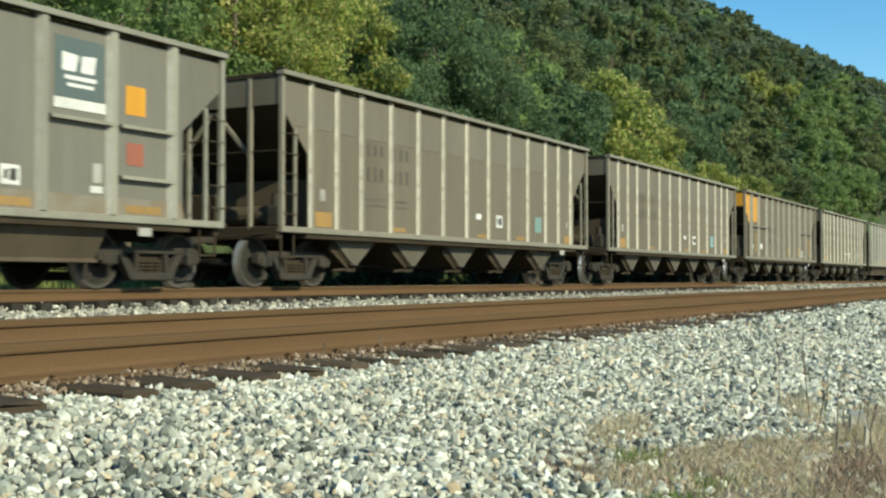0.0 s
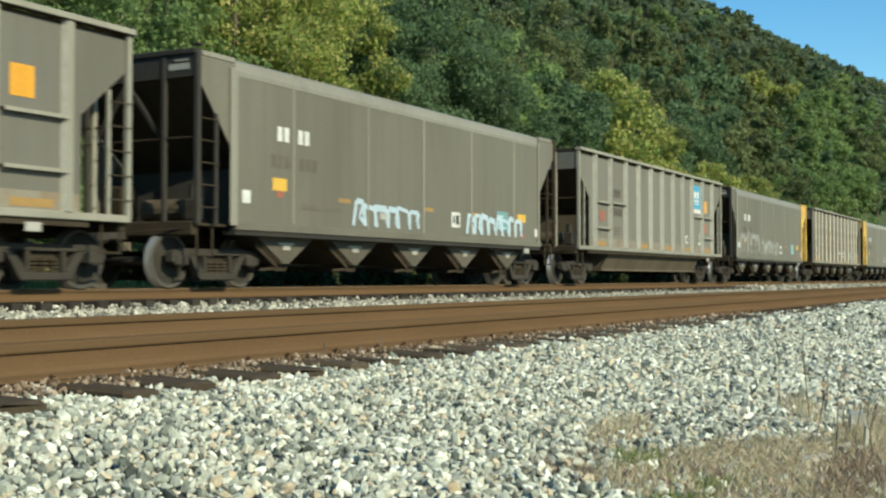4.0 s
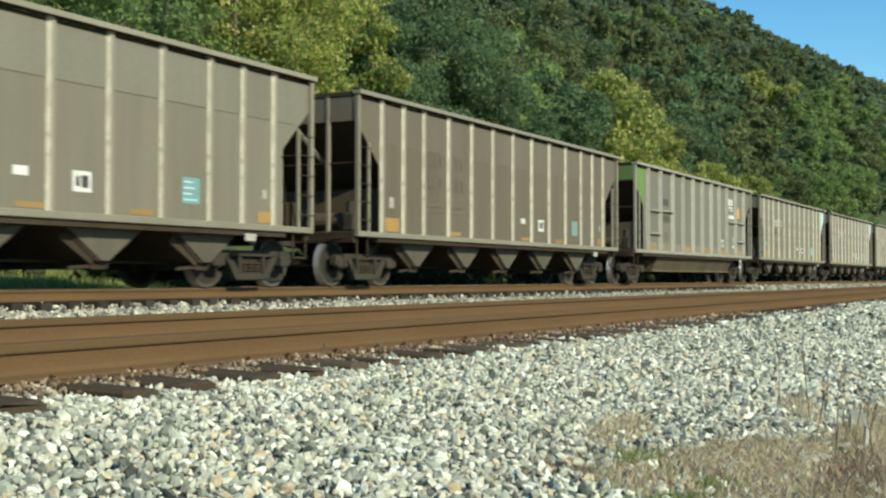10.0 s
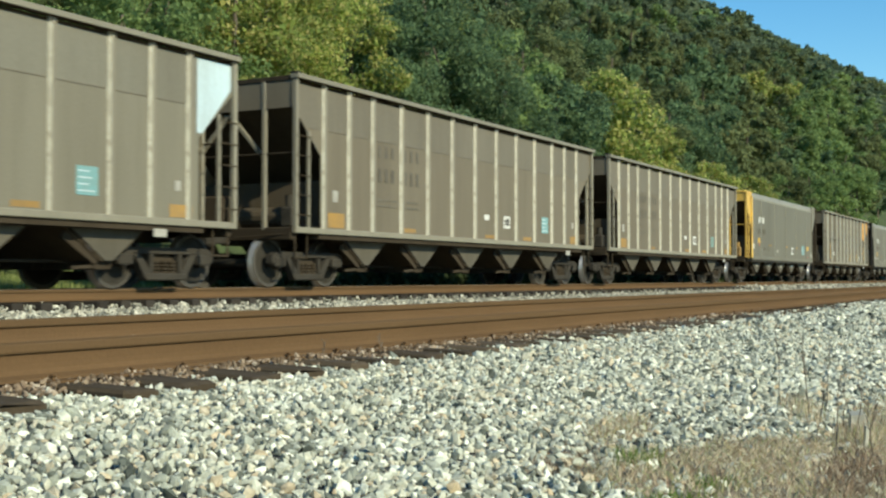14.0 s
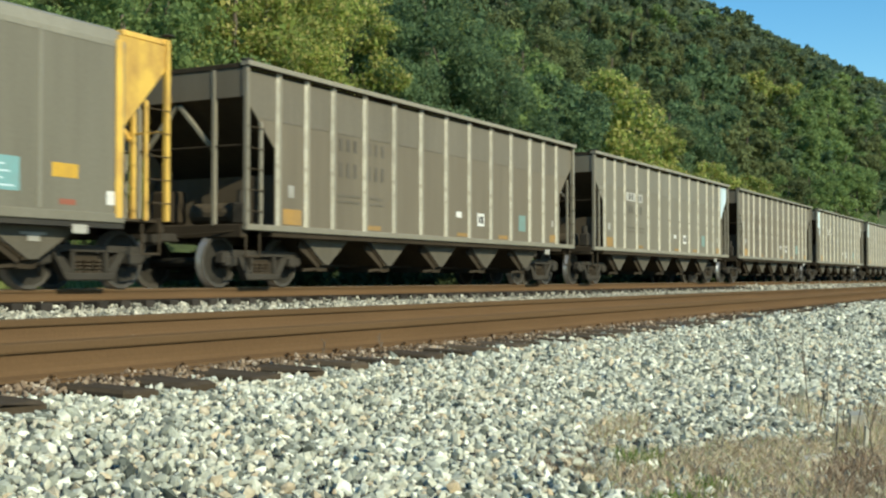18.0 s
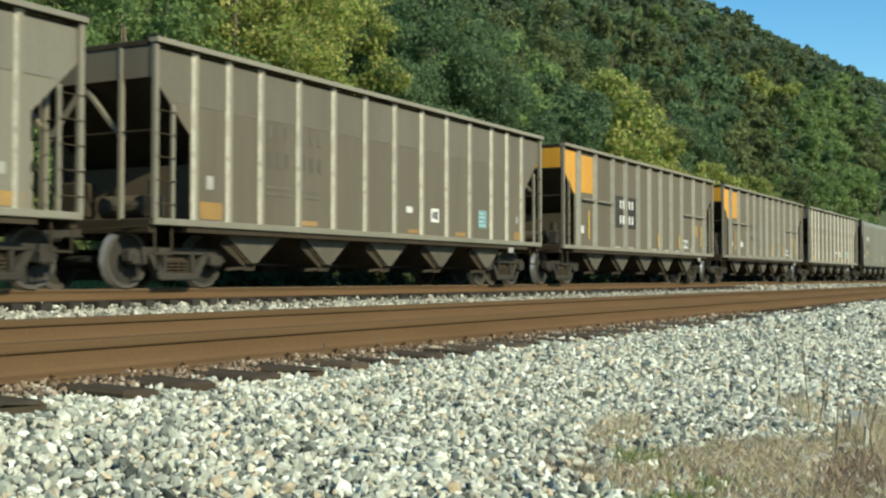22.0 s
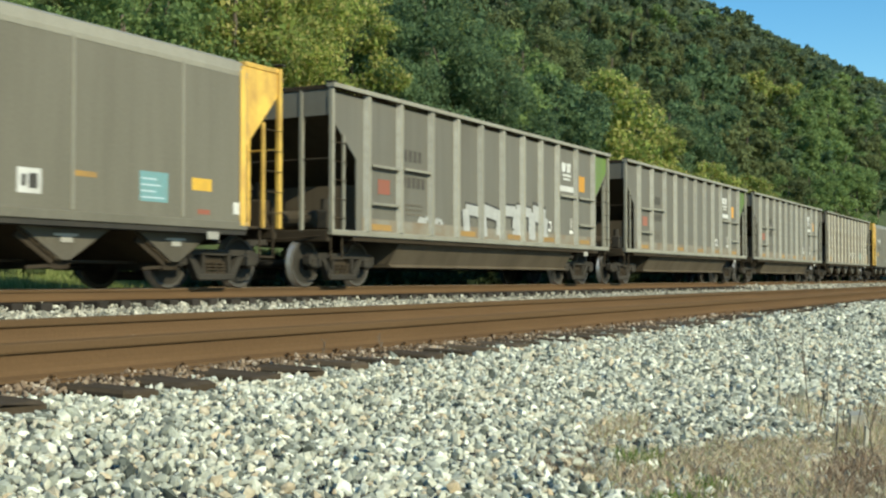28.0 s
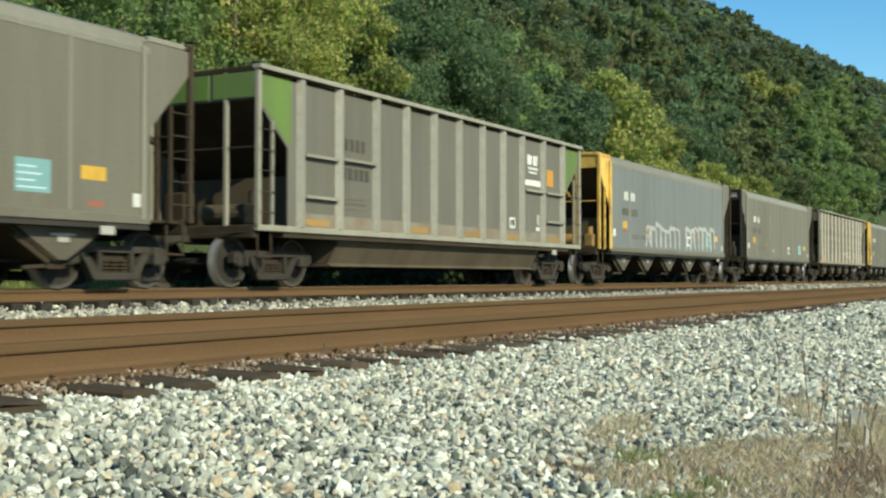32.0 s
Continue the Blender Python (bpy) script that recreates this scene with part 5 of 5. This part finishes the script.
def blades(rng, pts, hgt, wid, lean=0.5):
    n = len(pts)
    a, b = rng.uniform(0, 2 * np.pi, n), rng.uniform(0, 2 * np.pi, n)
    h = hgt * rng.uniform(0.5, 1.3, n)
    side = np.stack([np.cos(a), np.sin(a), np.zeros(n)], 1) * wid * rng.uniform(0.6, 1.4, (n, 1))
    tip = pts + np.stack([np.cos(b) * h * lean * rng.random(n), np.sin(b) * h * lean * rng.random(n), h], 1)
    mid = pts * 0.5 + tip * 0.5 + np.stack([np.zeros(n), np.zeros(n), h * 0.1], 1)
    v = np.stack([pts - side, pts + side, mid + side * 0.7, tip, mid - side * 0.7], 1).reshape(-1, 3)
    return v, np.arange(n * 5).reshape(n, 5)


def grass(name, seed, n, box, hgt, wid, material, keep, label, lean=0.6):
    rng = np.random.default_rng(seed)
    p = np.column_stack([rng.uniform(box[0], box[1], n), rng.uniform(box[2], box[3], n)])
    p = p[keep(p[:, 0], p[:, 1], rng)]
    p = np.column_stack([p, land(p[:, 0], p[:, 1]) - 0.005])
    v, f = blades(rng, p, hgt, wid, lean)
    return tagged(new(name, raw(name, v, f, material)), label, "grass", kind="stuff")


grass("dry_grass", 21, 90000, (2.0, 9, 0.15, 1.75), 0.040, 0.0019, M_STRAW, lambda x, y, r: (y < verge(x) + r.normal(0, 0.04, len(x))) & (y > 0.1 * x) & (y < 0.72 * x) & (np.sin(x * 3.1) * np.sin(y * 7) + r.normal(0, 0.5, len(x)) > -0.30), "dry straw-coloured grass at the ballast's edge", 1.5)
grass("dry_grass", 29, 16000, (-8, 9, -1.5, 1.5), 0.05, 0.005, M_STRAW, lambda x, y, r: (y < 1.3) & ((y > 0.72 * x) | (y < 0.1 * x)) & (np.hypot(x, y) > 0.5), "dry straw-coloured grass beside the railway", 1.5)
grass("dry_tuft", 24, 12000, (4.1, 5.5, 1.4, 2.2), 0.05, 0.0018, M_STRAW, lambda x, y, r: ((x - 4.75) / 0.50) ** 2 + ((y - 1.75 - 0.18 * (x - 4.75)) / 0.13) ** 2 < r.random(len(x)) * 1.1, "reddish dry grass clump growing through the stones", 1.2)
grass("green_tuft", 22, 3800, (3.8, 4.8, 1.15, 1.8), 0.055, 0.002, M_GRASS, lambda x, y, r: ((x - 4.1) / 0.20) ** 2 + ((y - 1.44) / 0.10) ** 2 < r.random(len(x)), "small tuft of green grass among the stones", 0.8)
grass("green_patch", 25, 2600, (3.25, 3.95, 0.95, 1.35), 0.04, 0.0018, M_GRASS, lambda x, y, r: (np.sin(x * 8) + np.sin(y * 13) + r.normal(0, 0.6, len(x)) > 0.6), "sparse green grass in the dry verge", 1.0)
grass("russet_weeds", 32, 5000, (3.5, 4.4, 1.5, 1.9), 0.03, 0.0018, M_DEAD, lambda x, y, r: ((x - 3.95) / 0.34) ** 2 + ((y - 1.66 - 0.1 * (x - 3.95)) / 0.10) ** 2 < r.random(len(x)) * 1.2, "low russet dead weeds between the stones", 1.3)
grass("dead_weeds", 27, 4800, (3.6, 5.2, 0.45, 0.95), 0.05, 0.002, M_DEAD, lambda x, y, r: ((x - 4.35) / 0.6) ** 2 + ((y - 0.72 - 0.1 * (x - 4.35)) / 0.12) ** 2 < r.random(len(x)) * 1.2, "mat of dark dead weeds on the verge", 1.3)
grass("weedy_tuft", 28, 4200, (5.4, 6.9, 1.0, 1.6), 0.07, 0.002, M_STRAW, lambda x, y, r: ((x - 6.1) / 0.55) ** 2 + ((y - 1.27 - 0.3 * (x - 6.1)) / 0.13) ** 2 < r.random(len(x)), "thin brown weeds at the stones' edge", 0.5)
grass("weedy_tuft", 26, 2200, (4.9, 5.6, 0.7, 1.05), 0.08, 0.002, M_STRAW, lambda x, y, r: ((x - 5.25) / 0.25) ** 2 + ((y - 0.86) / 0.11) ** 2 < r.random(len(x)), "clump of dead brown weeds", 0.5)
rng = np.random.default_rng(31)
pts = np.column_stack([rng.uniform(2.0, 6.5, 1500), rng.uniform(0.3, 1.6, 1500)])
pts = pts[(pts[:, 1] < verge(pts[:, 0])) & (pts[:, 1] > 0.1 * pts[:, 0])]
v, f = scatter(rng, np.column_stack([pts, land(pts[:, 0], pts[:, 1]) + 0.004]), rng.uniform(0.008, 0.022, len(pts)), ICO_V, ICO_F)
tagged(new("loose_stones", raw("loose_stones", v, f, M_STONE)), "loose pale stones strewn in the dry verge", "stones", kind="stuff")


def weed(x, y, h, seed, label):
    """A dead stalk with short side twigs."""
    r = random.Random(seed)
    w = new("weed")
    w.location = (x, y, float(land(x, y)))
    s, p = Shape(), Vector((0, 0, -0.01))
    for i in range(5):
        q = p + Vector((r.uniform(-0.012, 0.012), r.uniform(-0.012, 0.012), h / 5))
        s.rod(p, q, 0.0032 - 0.0004 * i, 4)
        if i > 1:
            for _ in range(3):
                part("twig", Shape().rod(q, q + Vector((r.uniform(-0.022, 0.022), r.uniform(-0.022, 0.022), r.uniform(0.02, 0.05))), 0.0014, 3), M_BARK, w)
        p = q
    part("stem", s, M_BARK, w)
    return tagged(w, label, "weed", "dead weeds")


for i, (x, y, h) in enumerate([(6.3, 1.42, 0.42), (6.0, 1.22, 0.36), (6.1, 1.16, 0.3), (6.4, 1.3, 0.3), (5.0, 0.98, 0.26), (5.6, 0.98, 0.24), (4.7, 0.72, 0.22), (4.75, 0.86, 0.3), (5.1, 0.8, 0.2), (5.3, 0.86, 0.24), (5.8, 4.0, 0.14), (6.5, 4.0, 0.13)]):
    weed(x, y, h, 40 + i, "thin dead brown weed stalk")


def lump(name, x, y, dims, turn, seed, material, label, category):
    r = random.Random(seed)
    s = Shape().box(-dims[0], dims[0], -dims[1], dims[1], -dims[2] * 0.3, dims[2] * 1.7, min(dims) * 0.25)
    s.v = [(a + r.uniform(-1, 1) * dims[0] * 0.13, b + r.uniform(-1, 1) * dims[1] * 0.13, c + r.uniform(-1, 1) * dims[2] * 0.13) for a, b, c in s.v]
    o = new(name, mesh_of(name, s, material))
    o.location, o.rotation_euler = (x, y, float(land(x, y))), (0.06, -0.05, turn)
    return tagged(o, label, category)


lump("marker_stake", 5.06, 0.80, (0.011, 0.008, 0.055), 0.5, 1, M_CONC, "short pale stake standing in the dead weeds", "stake")
lump("concrete_lump", 5.6, 0.92, (0.060, 0.035, 0.050), 0.2, 2, M_CONC, "weathered concrete lump in the dry verge", "lump")
lump("flat_stone", 4.62, 0.92, (0.075, 0.025, 0.010), -0.5, 3, M_CONC, "flat pale stone lying in the dry verge", "stone")

# ---- trees ----
GREENS = {"dark": [(0.0, (0.090, 0.148, 0.076)), (0.5, (0.138, 0.212, 0.104)), (1.0, (0.198, 0.280, 0.134))],
          "mid": [(0.0, (0.140, 0.215, 0.078)), (0.5, (0.21, 0.30, 0.108)), (1.0, (0.295, 0.375, 0.145))],
          "olive": [(0.0, (0.110, 0.136, 0.060)), (0.5, (0.158, 0.190, 0.082)), (1.0, (0.22, 0.25, 0.108))],
          "gold": [(0.0, (0.20, 0.275, 0.070)), (0.45, (0.315, 0.385, 0.100)), (0.8, (0.46, 0.45, 0.15)), (1.0, (0.62, 0.53, 0.23))],
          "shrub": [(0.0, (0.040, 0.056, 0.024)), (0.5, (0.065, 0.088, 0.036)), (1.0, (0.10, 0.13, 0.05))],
          # far: the haze of distance is mixed into these leaf colours
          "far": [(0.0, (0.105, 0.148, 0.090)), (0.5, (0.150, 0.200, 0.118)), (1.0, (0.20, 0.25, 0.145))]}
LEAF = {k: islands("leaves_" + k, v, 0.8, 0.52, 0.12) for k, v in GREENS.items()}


def crown_arrays(rng, height, width, clumps, leaves, size, low):
    """Leaves on small clumps that sit on the lobes of an uneven crown, with gaps between the lobes; coarser leaves fill the inside."""
    lobes = max(3, clumps // 6)
    lz = low + (1 - low) * (np.arange(lobes) + rng.uniform(0.1, 0.9, lobes)) / lobes * 0.9
    la = np.arange(lobes) * 2.4 + rng.uniform(-0.6, 0.6, lobes)
    prof = np.sqrt(np.clip(1 - ((lz - (low + 0.38 * (1 - low))) / (0.66 * (1 - low))) ** 2, 0.05, 1))
    lr = width * rng.uniform(0.42, 0.56, lobes) * (0.55 + 0.45 * prof)
    lc = np.stack([np.cos(la) * width * prof * 0.62, np.sin(la) * width * prof * 0.62, lz * height], 1)
    own = np.arange(clumps) % lobes
    d = rng.normal(size=(clumps, 3)) + np.array([0, 0, 0.35])
    d /= np.linalg.norm(d, axis=1, keepdims=True)
    c = lc[own] + d * (lr[own] * rng.uniform(0.55, 1.0, clumps))[:, None] * np.array([1, 1, 0.8])
    cr = lr[own] * rng.uniform(0.3, 0.55, clumps)
    inner = leaves // 9
    idx = rng.choice(clumps, leaves, p=cr ** 2 / np.sum(cr ** 2))
    d = rng.normal(size=(leaves, 3))
    d /= np.linalg.norm(d, axis=1, keepdims=True)
    p = c[idx] + d * (cr[idx] * rng.uniform(0.35, 1.1, leaves) ** 0.6)[:, None] * np.array([1, 1, 0.7])
    k = rng.integers(0, lobes, inner)
    p[:inner] = lc[k] + d[:inner] * (lr[k] * rng.uniform(0.1, 0.6, inner))[:, None]
    nrm = d + rng.normal(0, 0.6, (leaves, 3)) + np.array([0, 0, 0.3])
    nrm /= np.linalg.norm(nrm, axis=1, keepdims=True)
    t = np.cross(nrm, rng.normal(size=(leaves, 3)))
    t /= np.linalg.norm(t, axis=1, keepdims=True)
    b = np.cross(nrm, t)
    s = size * rng.uniform(0.6, 1.35, leaves)
    s[:inner] *= 1.7
    s = s[:, None]
    v = np.stack([p - t * s, p + t * s * 0.7 - b * s * 0.7, p + t * s * 0.7 + b * s * 0.7 + nrm * s * 0.2], 1).reshape(-1, 3)
    return v, np.arange(leaves * 3).reshape(-1, 3), c


def make_tree(name, seed, height, width, clumps, leaves, size, low, leaf, label, limbs):
    rng = np.random.default_rng(seed)
    v, f, c = crown_arrays(rng, height, width, clumps, leaves, size, low)
    tree = new(name)
    tagged(tree, label, "tree", "trees of the hillside")
    s = Shape()
    p = Vector((0, 0, -0.4))
    r = height * 0.016 + 0.05
    knots = []
    for i in range(5):
        q = Vector((rng.normal(0, 0.12), rng.normal(0, 0.12), height * 0.17 * (i + 1)))
        s.rod(p, q, r, 8, r * 0.82)
        p, r = q, r * 0.8
        knots.append((q, r))
    part("trunk", s, M_BARK, tree)
    for i in range(limbs):
        k, kr = knots[min(4, 1 + i % 4)]
        e = Vector(c[i])
        l = Shape().rod(k, k.lerp(e, 0.55) + Vector((0, 0, 0.3)), kr * 0.5, 6, kr * 0.3).rod(k.lerp(e, 0.55) + Vector((0, 0, 0.3)), e, kr * 0.3, 5, kr * 0.1)
        part("limb", l, M_BARK, tree)
    o = new("crown", raw("crown", v, f, leaf))
    o.parent = tree
    return tree


def wood():
    rng = np.random.default_rng(77)
    near, step, mid = {}, {}, {}
    words = {"dark": "leafy dark green broadleaf tree on the wooded slope", "mid": "leafy green broadleaf tree on the wooded slope", "olive": "olive green tree with thinning autumn leaves", "gold": "yellowing autumn tree with green and gold leaves", "far": "tree with haze-tinted leaves high on the wooded slope"}
    for i, k in enumerate(("dark", "mid", "gold", "olive", "dark", "mid", "far")):
        near[i] = (k, make_tree("tree", 200 + i, 10.5, 3.5, 84, 21000, 0.085, 0.05, LEAF[k], words[k], 4))
        step[i] = (k, make_tree("tree", 400 + i, 10.5, 3.6, 66, 7500, 0.145, 0.05, LEAF[k], words[k], 2))
        mid[i] = (k, make_tree("tree", 300 + i, 11.0, 4.0, 48, 4200, 0.24, 0.06, LEAF[k], words[k], 0))
    # single trees along the foot of the slope: x, y, scale, colour
    spots = [(22, 25.5, 0.75, 5), (26, 25, 0.8, 1), (30, 27, 0.95, 1), (33, 26.5, 0.95, 2), (36.8, 28.0, 1.2, 2), (39.5, 29.5, 1.1, 2), (46.5, 28.5, 0.85, 0), (52, 29.5, 1.25, 4), (56, 27, 0.9, 0), (60, 30, 1.0, 1), (63, 27, 0.9, 4), (67, 28.5, 0.95, 0), (71, 28, 1.12, 2), (77, 27.5, 0.92, 2), (83, 27.5, 0.8, 2), (89, 27, 0.72, 2), (97, 27, 0.75, 2), (106, 27, 0.75, 2), (114, 27, 0.8, 1), (124, 27, 0.8, 3), (135, 27, 0.9, 5), (150, 27, 1.0, 5), (166, 27, 1.0, 1)]
    for x, y, sc, i in spots:
        m = Matrix.Translation((x, y, float(land(x, y)))) @ Matrix.Rotation(rng.uniform(0, 6.28), 4, 'Z') @ Matrix.Scale(sc, 4)
        copy_thing((near if math.hypot(x, y) < 66 else step)[i][1], m)
    # the rest of the slope; yellowing trees stand in patches
    patches = [(39, 31, 4), (43, 30, 4), (45, 35, 4), (205, 48, 5)]
    gx, gy = np.meshgrid(np.arange(18, 330, 7.0), np.arange(31, 170, 6.4), indexing="ij")
    p = np.stack([gx.ravel(), gy.ravel()], 1) + rng.uniform(-2.4, 2.4, (gx.size, 2))
    p = p[np.argsort(np.hypot(p[:, 0], p[:, 1]))]
    made, rest = 0, []
    for x, y in p:
        d, az = math.hypot(x, y), math.degrees(math.atan2(x, y))
        if not (37 < az < 84):
            continue
        z = float(land(x, y))
        el = math.degrees(math.atan2(z, d))
        if el > 14.0 or d > 340:
            continue
        gold = any((x - a) ** 2 + (y - b) ** 2 < r * r for a, b, r in patches)
        if gold and rng.random() < 0.9:
            i = 2
        elif az < 51:
            i = int(rng.choice([1, 5, 2, 3], p=[0.4, 0.3, 0.15, 0.15]))
        elif az < 60.5:
            i = int(rng.choice([0, 4, 1, 3], p=[0.4, 0.3, 0.2, 0.1]))
        elif az < 66:
            i = int(rng.choice([0, 1, 3, 2], p=[0.15, 0.3, 0.4, 0.15]))
        elif az < 77.5:
            i = int(rng.choice([3, 0, 4, 1], p=[0.66, 0.14, 0.1, 0.1]))
        else:
            i = int(rng.choice([1, 5, 0, 3], p=[0.35, 0.3, 0.2, 0.15]))
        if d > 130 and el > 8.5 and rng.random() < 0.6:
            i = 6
        sc = rng.uniform(0.75, 1.2)
        if made >= 255:
            rest.append((x, y, z, i, sc))
            continue
        made += 1
        src = near if d < 62 else step if d < 118 else mid
        m = Matrix.Translation((x, y, z)) @ Matrix.Rotation(rng.uniform(0, 6.28), 4, 'Z') @ Matrix.Diagonal((sc, sc, sc * rng.uniform(0.85, 1.15), 1))
        copy_thing(src[i][1], m)
    for k in ("dark", "mid", "olive", "gold", "far"):
        vs, fs, off = [], [], 0
        for x, y, z, i, sc in rest:
            if near[i][0] == k:
                v, f, _ = crown_arrays(rng, 11.5 * sc, 4.2 * sc, 36, 2700, 0.29, 0.05)
                vs.append(v + np.array([x, y, z]))
                fs.append(f + off)
                off += len(v)
        if vs:
            tagged(new("hill_woods", raw("hill_woods", np.concatenate(vs), np.concatenate(fs), LEAF[k])), "leafy woods high on the hillside", "woods", kind="stuff")
    for _, t in [*near.values(), *step.values(), *mid.values()]:
        for o in [*t.children_recursive, t]:
            bpy.data.objects.remove(o, do_unlink=True)
    # far woods, one joined mass a colour; most carry the haze-tinted leaves
    gx, gy = np.meshgrid(np.arange(180, 1000, 8.5), np.arange(15, 330, 8.0), indexing="ij")
    p = np.stack([gx.ravel(), gy.ravel()], 1) + rng.uniform(-3.5, 3.5, (gx.size, 2))
    z = land(p[:, 0], p[:, 1])
    d, az = np.hypot(p[:, 0], p[:, 1]), np.degrees(np.arctan2(p[:, 0], p[:, 1]))
    keep = (d > 335) & (d < 1000) & (az > 66) & (az < 84)
    p, z = p[keep], z[keep]
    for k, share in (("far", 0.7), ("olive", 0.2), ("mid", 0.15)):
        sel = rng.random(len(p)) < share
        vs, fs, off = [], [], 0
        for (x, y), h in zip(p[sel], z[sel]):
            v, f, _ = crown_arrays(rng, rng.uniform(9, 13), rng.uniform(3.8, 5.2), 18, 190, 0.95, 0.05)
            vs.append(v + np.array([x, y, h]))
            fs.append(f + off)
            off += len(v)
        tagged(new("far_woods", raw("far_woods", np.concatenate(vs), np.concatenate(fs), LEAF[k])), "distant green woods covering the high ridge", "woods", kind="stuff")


wood()


def undergrowth():
    """Shrubs and brambles along the foot of the slope, behind the train."""
    rng = np.random.default_rng(55)
    vs, fs, off = [], [], 0
    for x in np.arange(21, 120, 1.3):
        for y in (18.3, 19.6, 21.5):
            h = rng.uniform(0.55, 0.95) * (1.0 if x > 24 else 0.6)
            px, py = x + rng.uniform(-0.8, 0.8), y + rng.uniform(-0.6, 0.9)
            v, f, _ = crown_arrays(rng, h, rng.uniform(0.9, 1.3), 8, 420, 0.11, 0.0)
            vs.append(v + np.array([px, py, float(land(px, py)) - 0.05]))
            fs.append(f + off)
            off += len(v)
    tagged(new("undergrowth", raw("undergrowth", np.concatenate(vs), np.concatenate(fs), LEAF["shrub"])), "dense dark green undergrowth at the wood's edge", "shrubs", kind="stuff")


grass("verge_grass", 23, 30000, (12, 27, 18.3, 27.5), 0.22, 0.011, M_BANK, lambda x, y, r: (y < 1.35 * x) & (x < 21.5 + 0.5 * np.maximum(y - 21.5, 0) + r.normal(0, 1.0, len(x))), "green grass along the foot of the wooded hill", 0.5)
undergrowth()

motions()
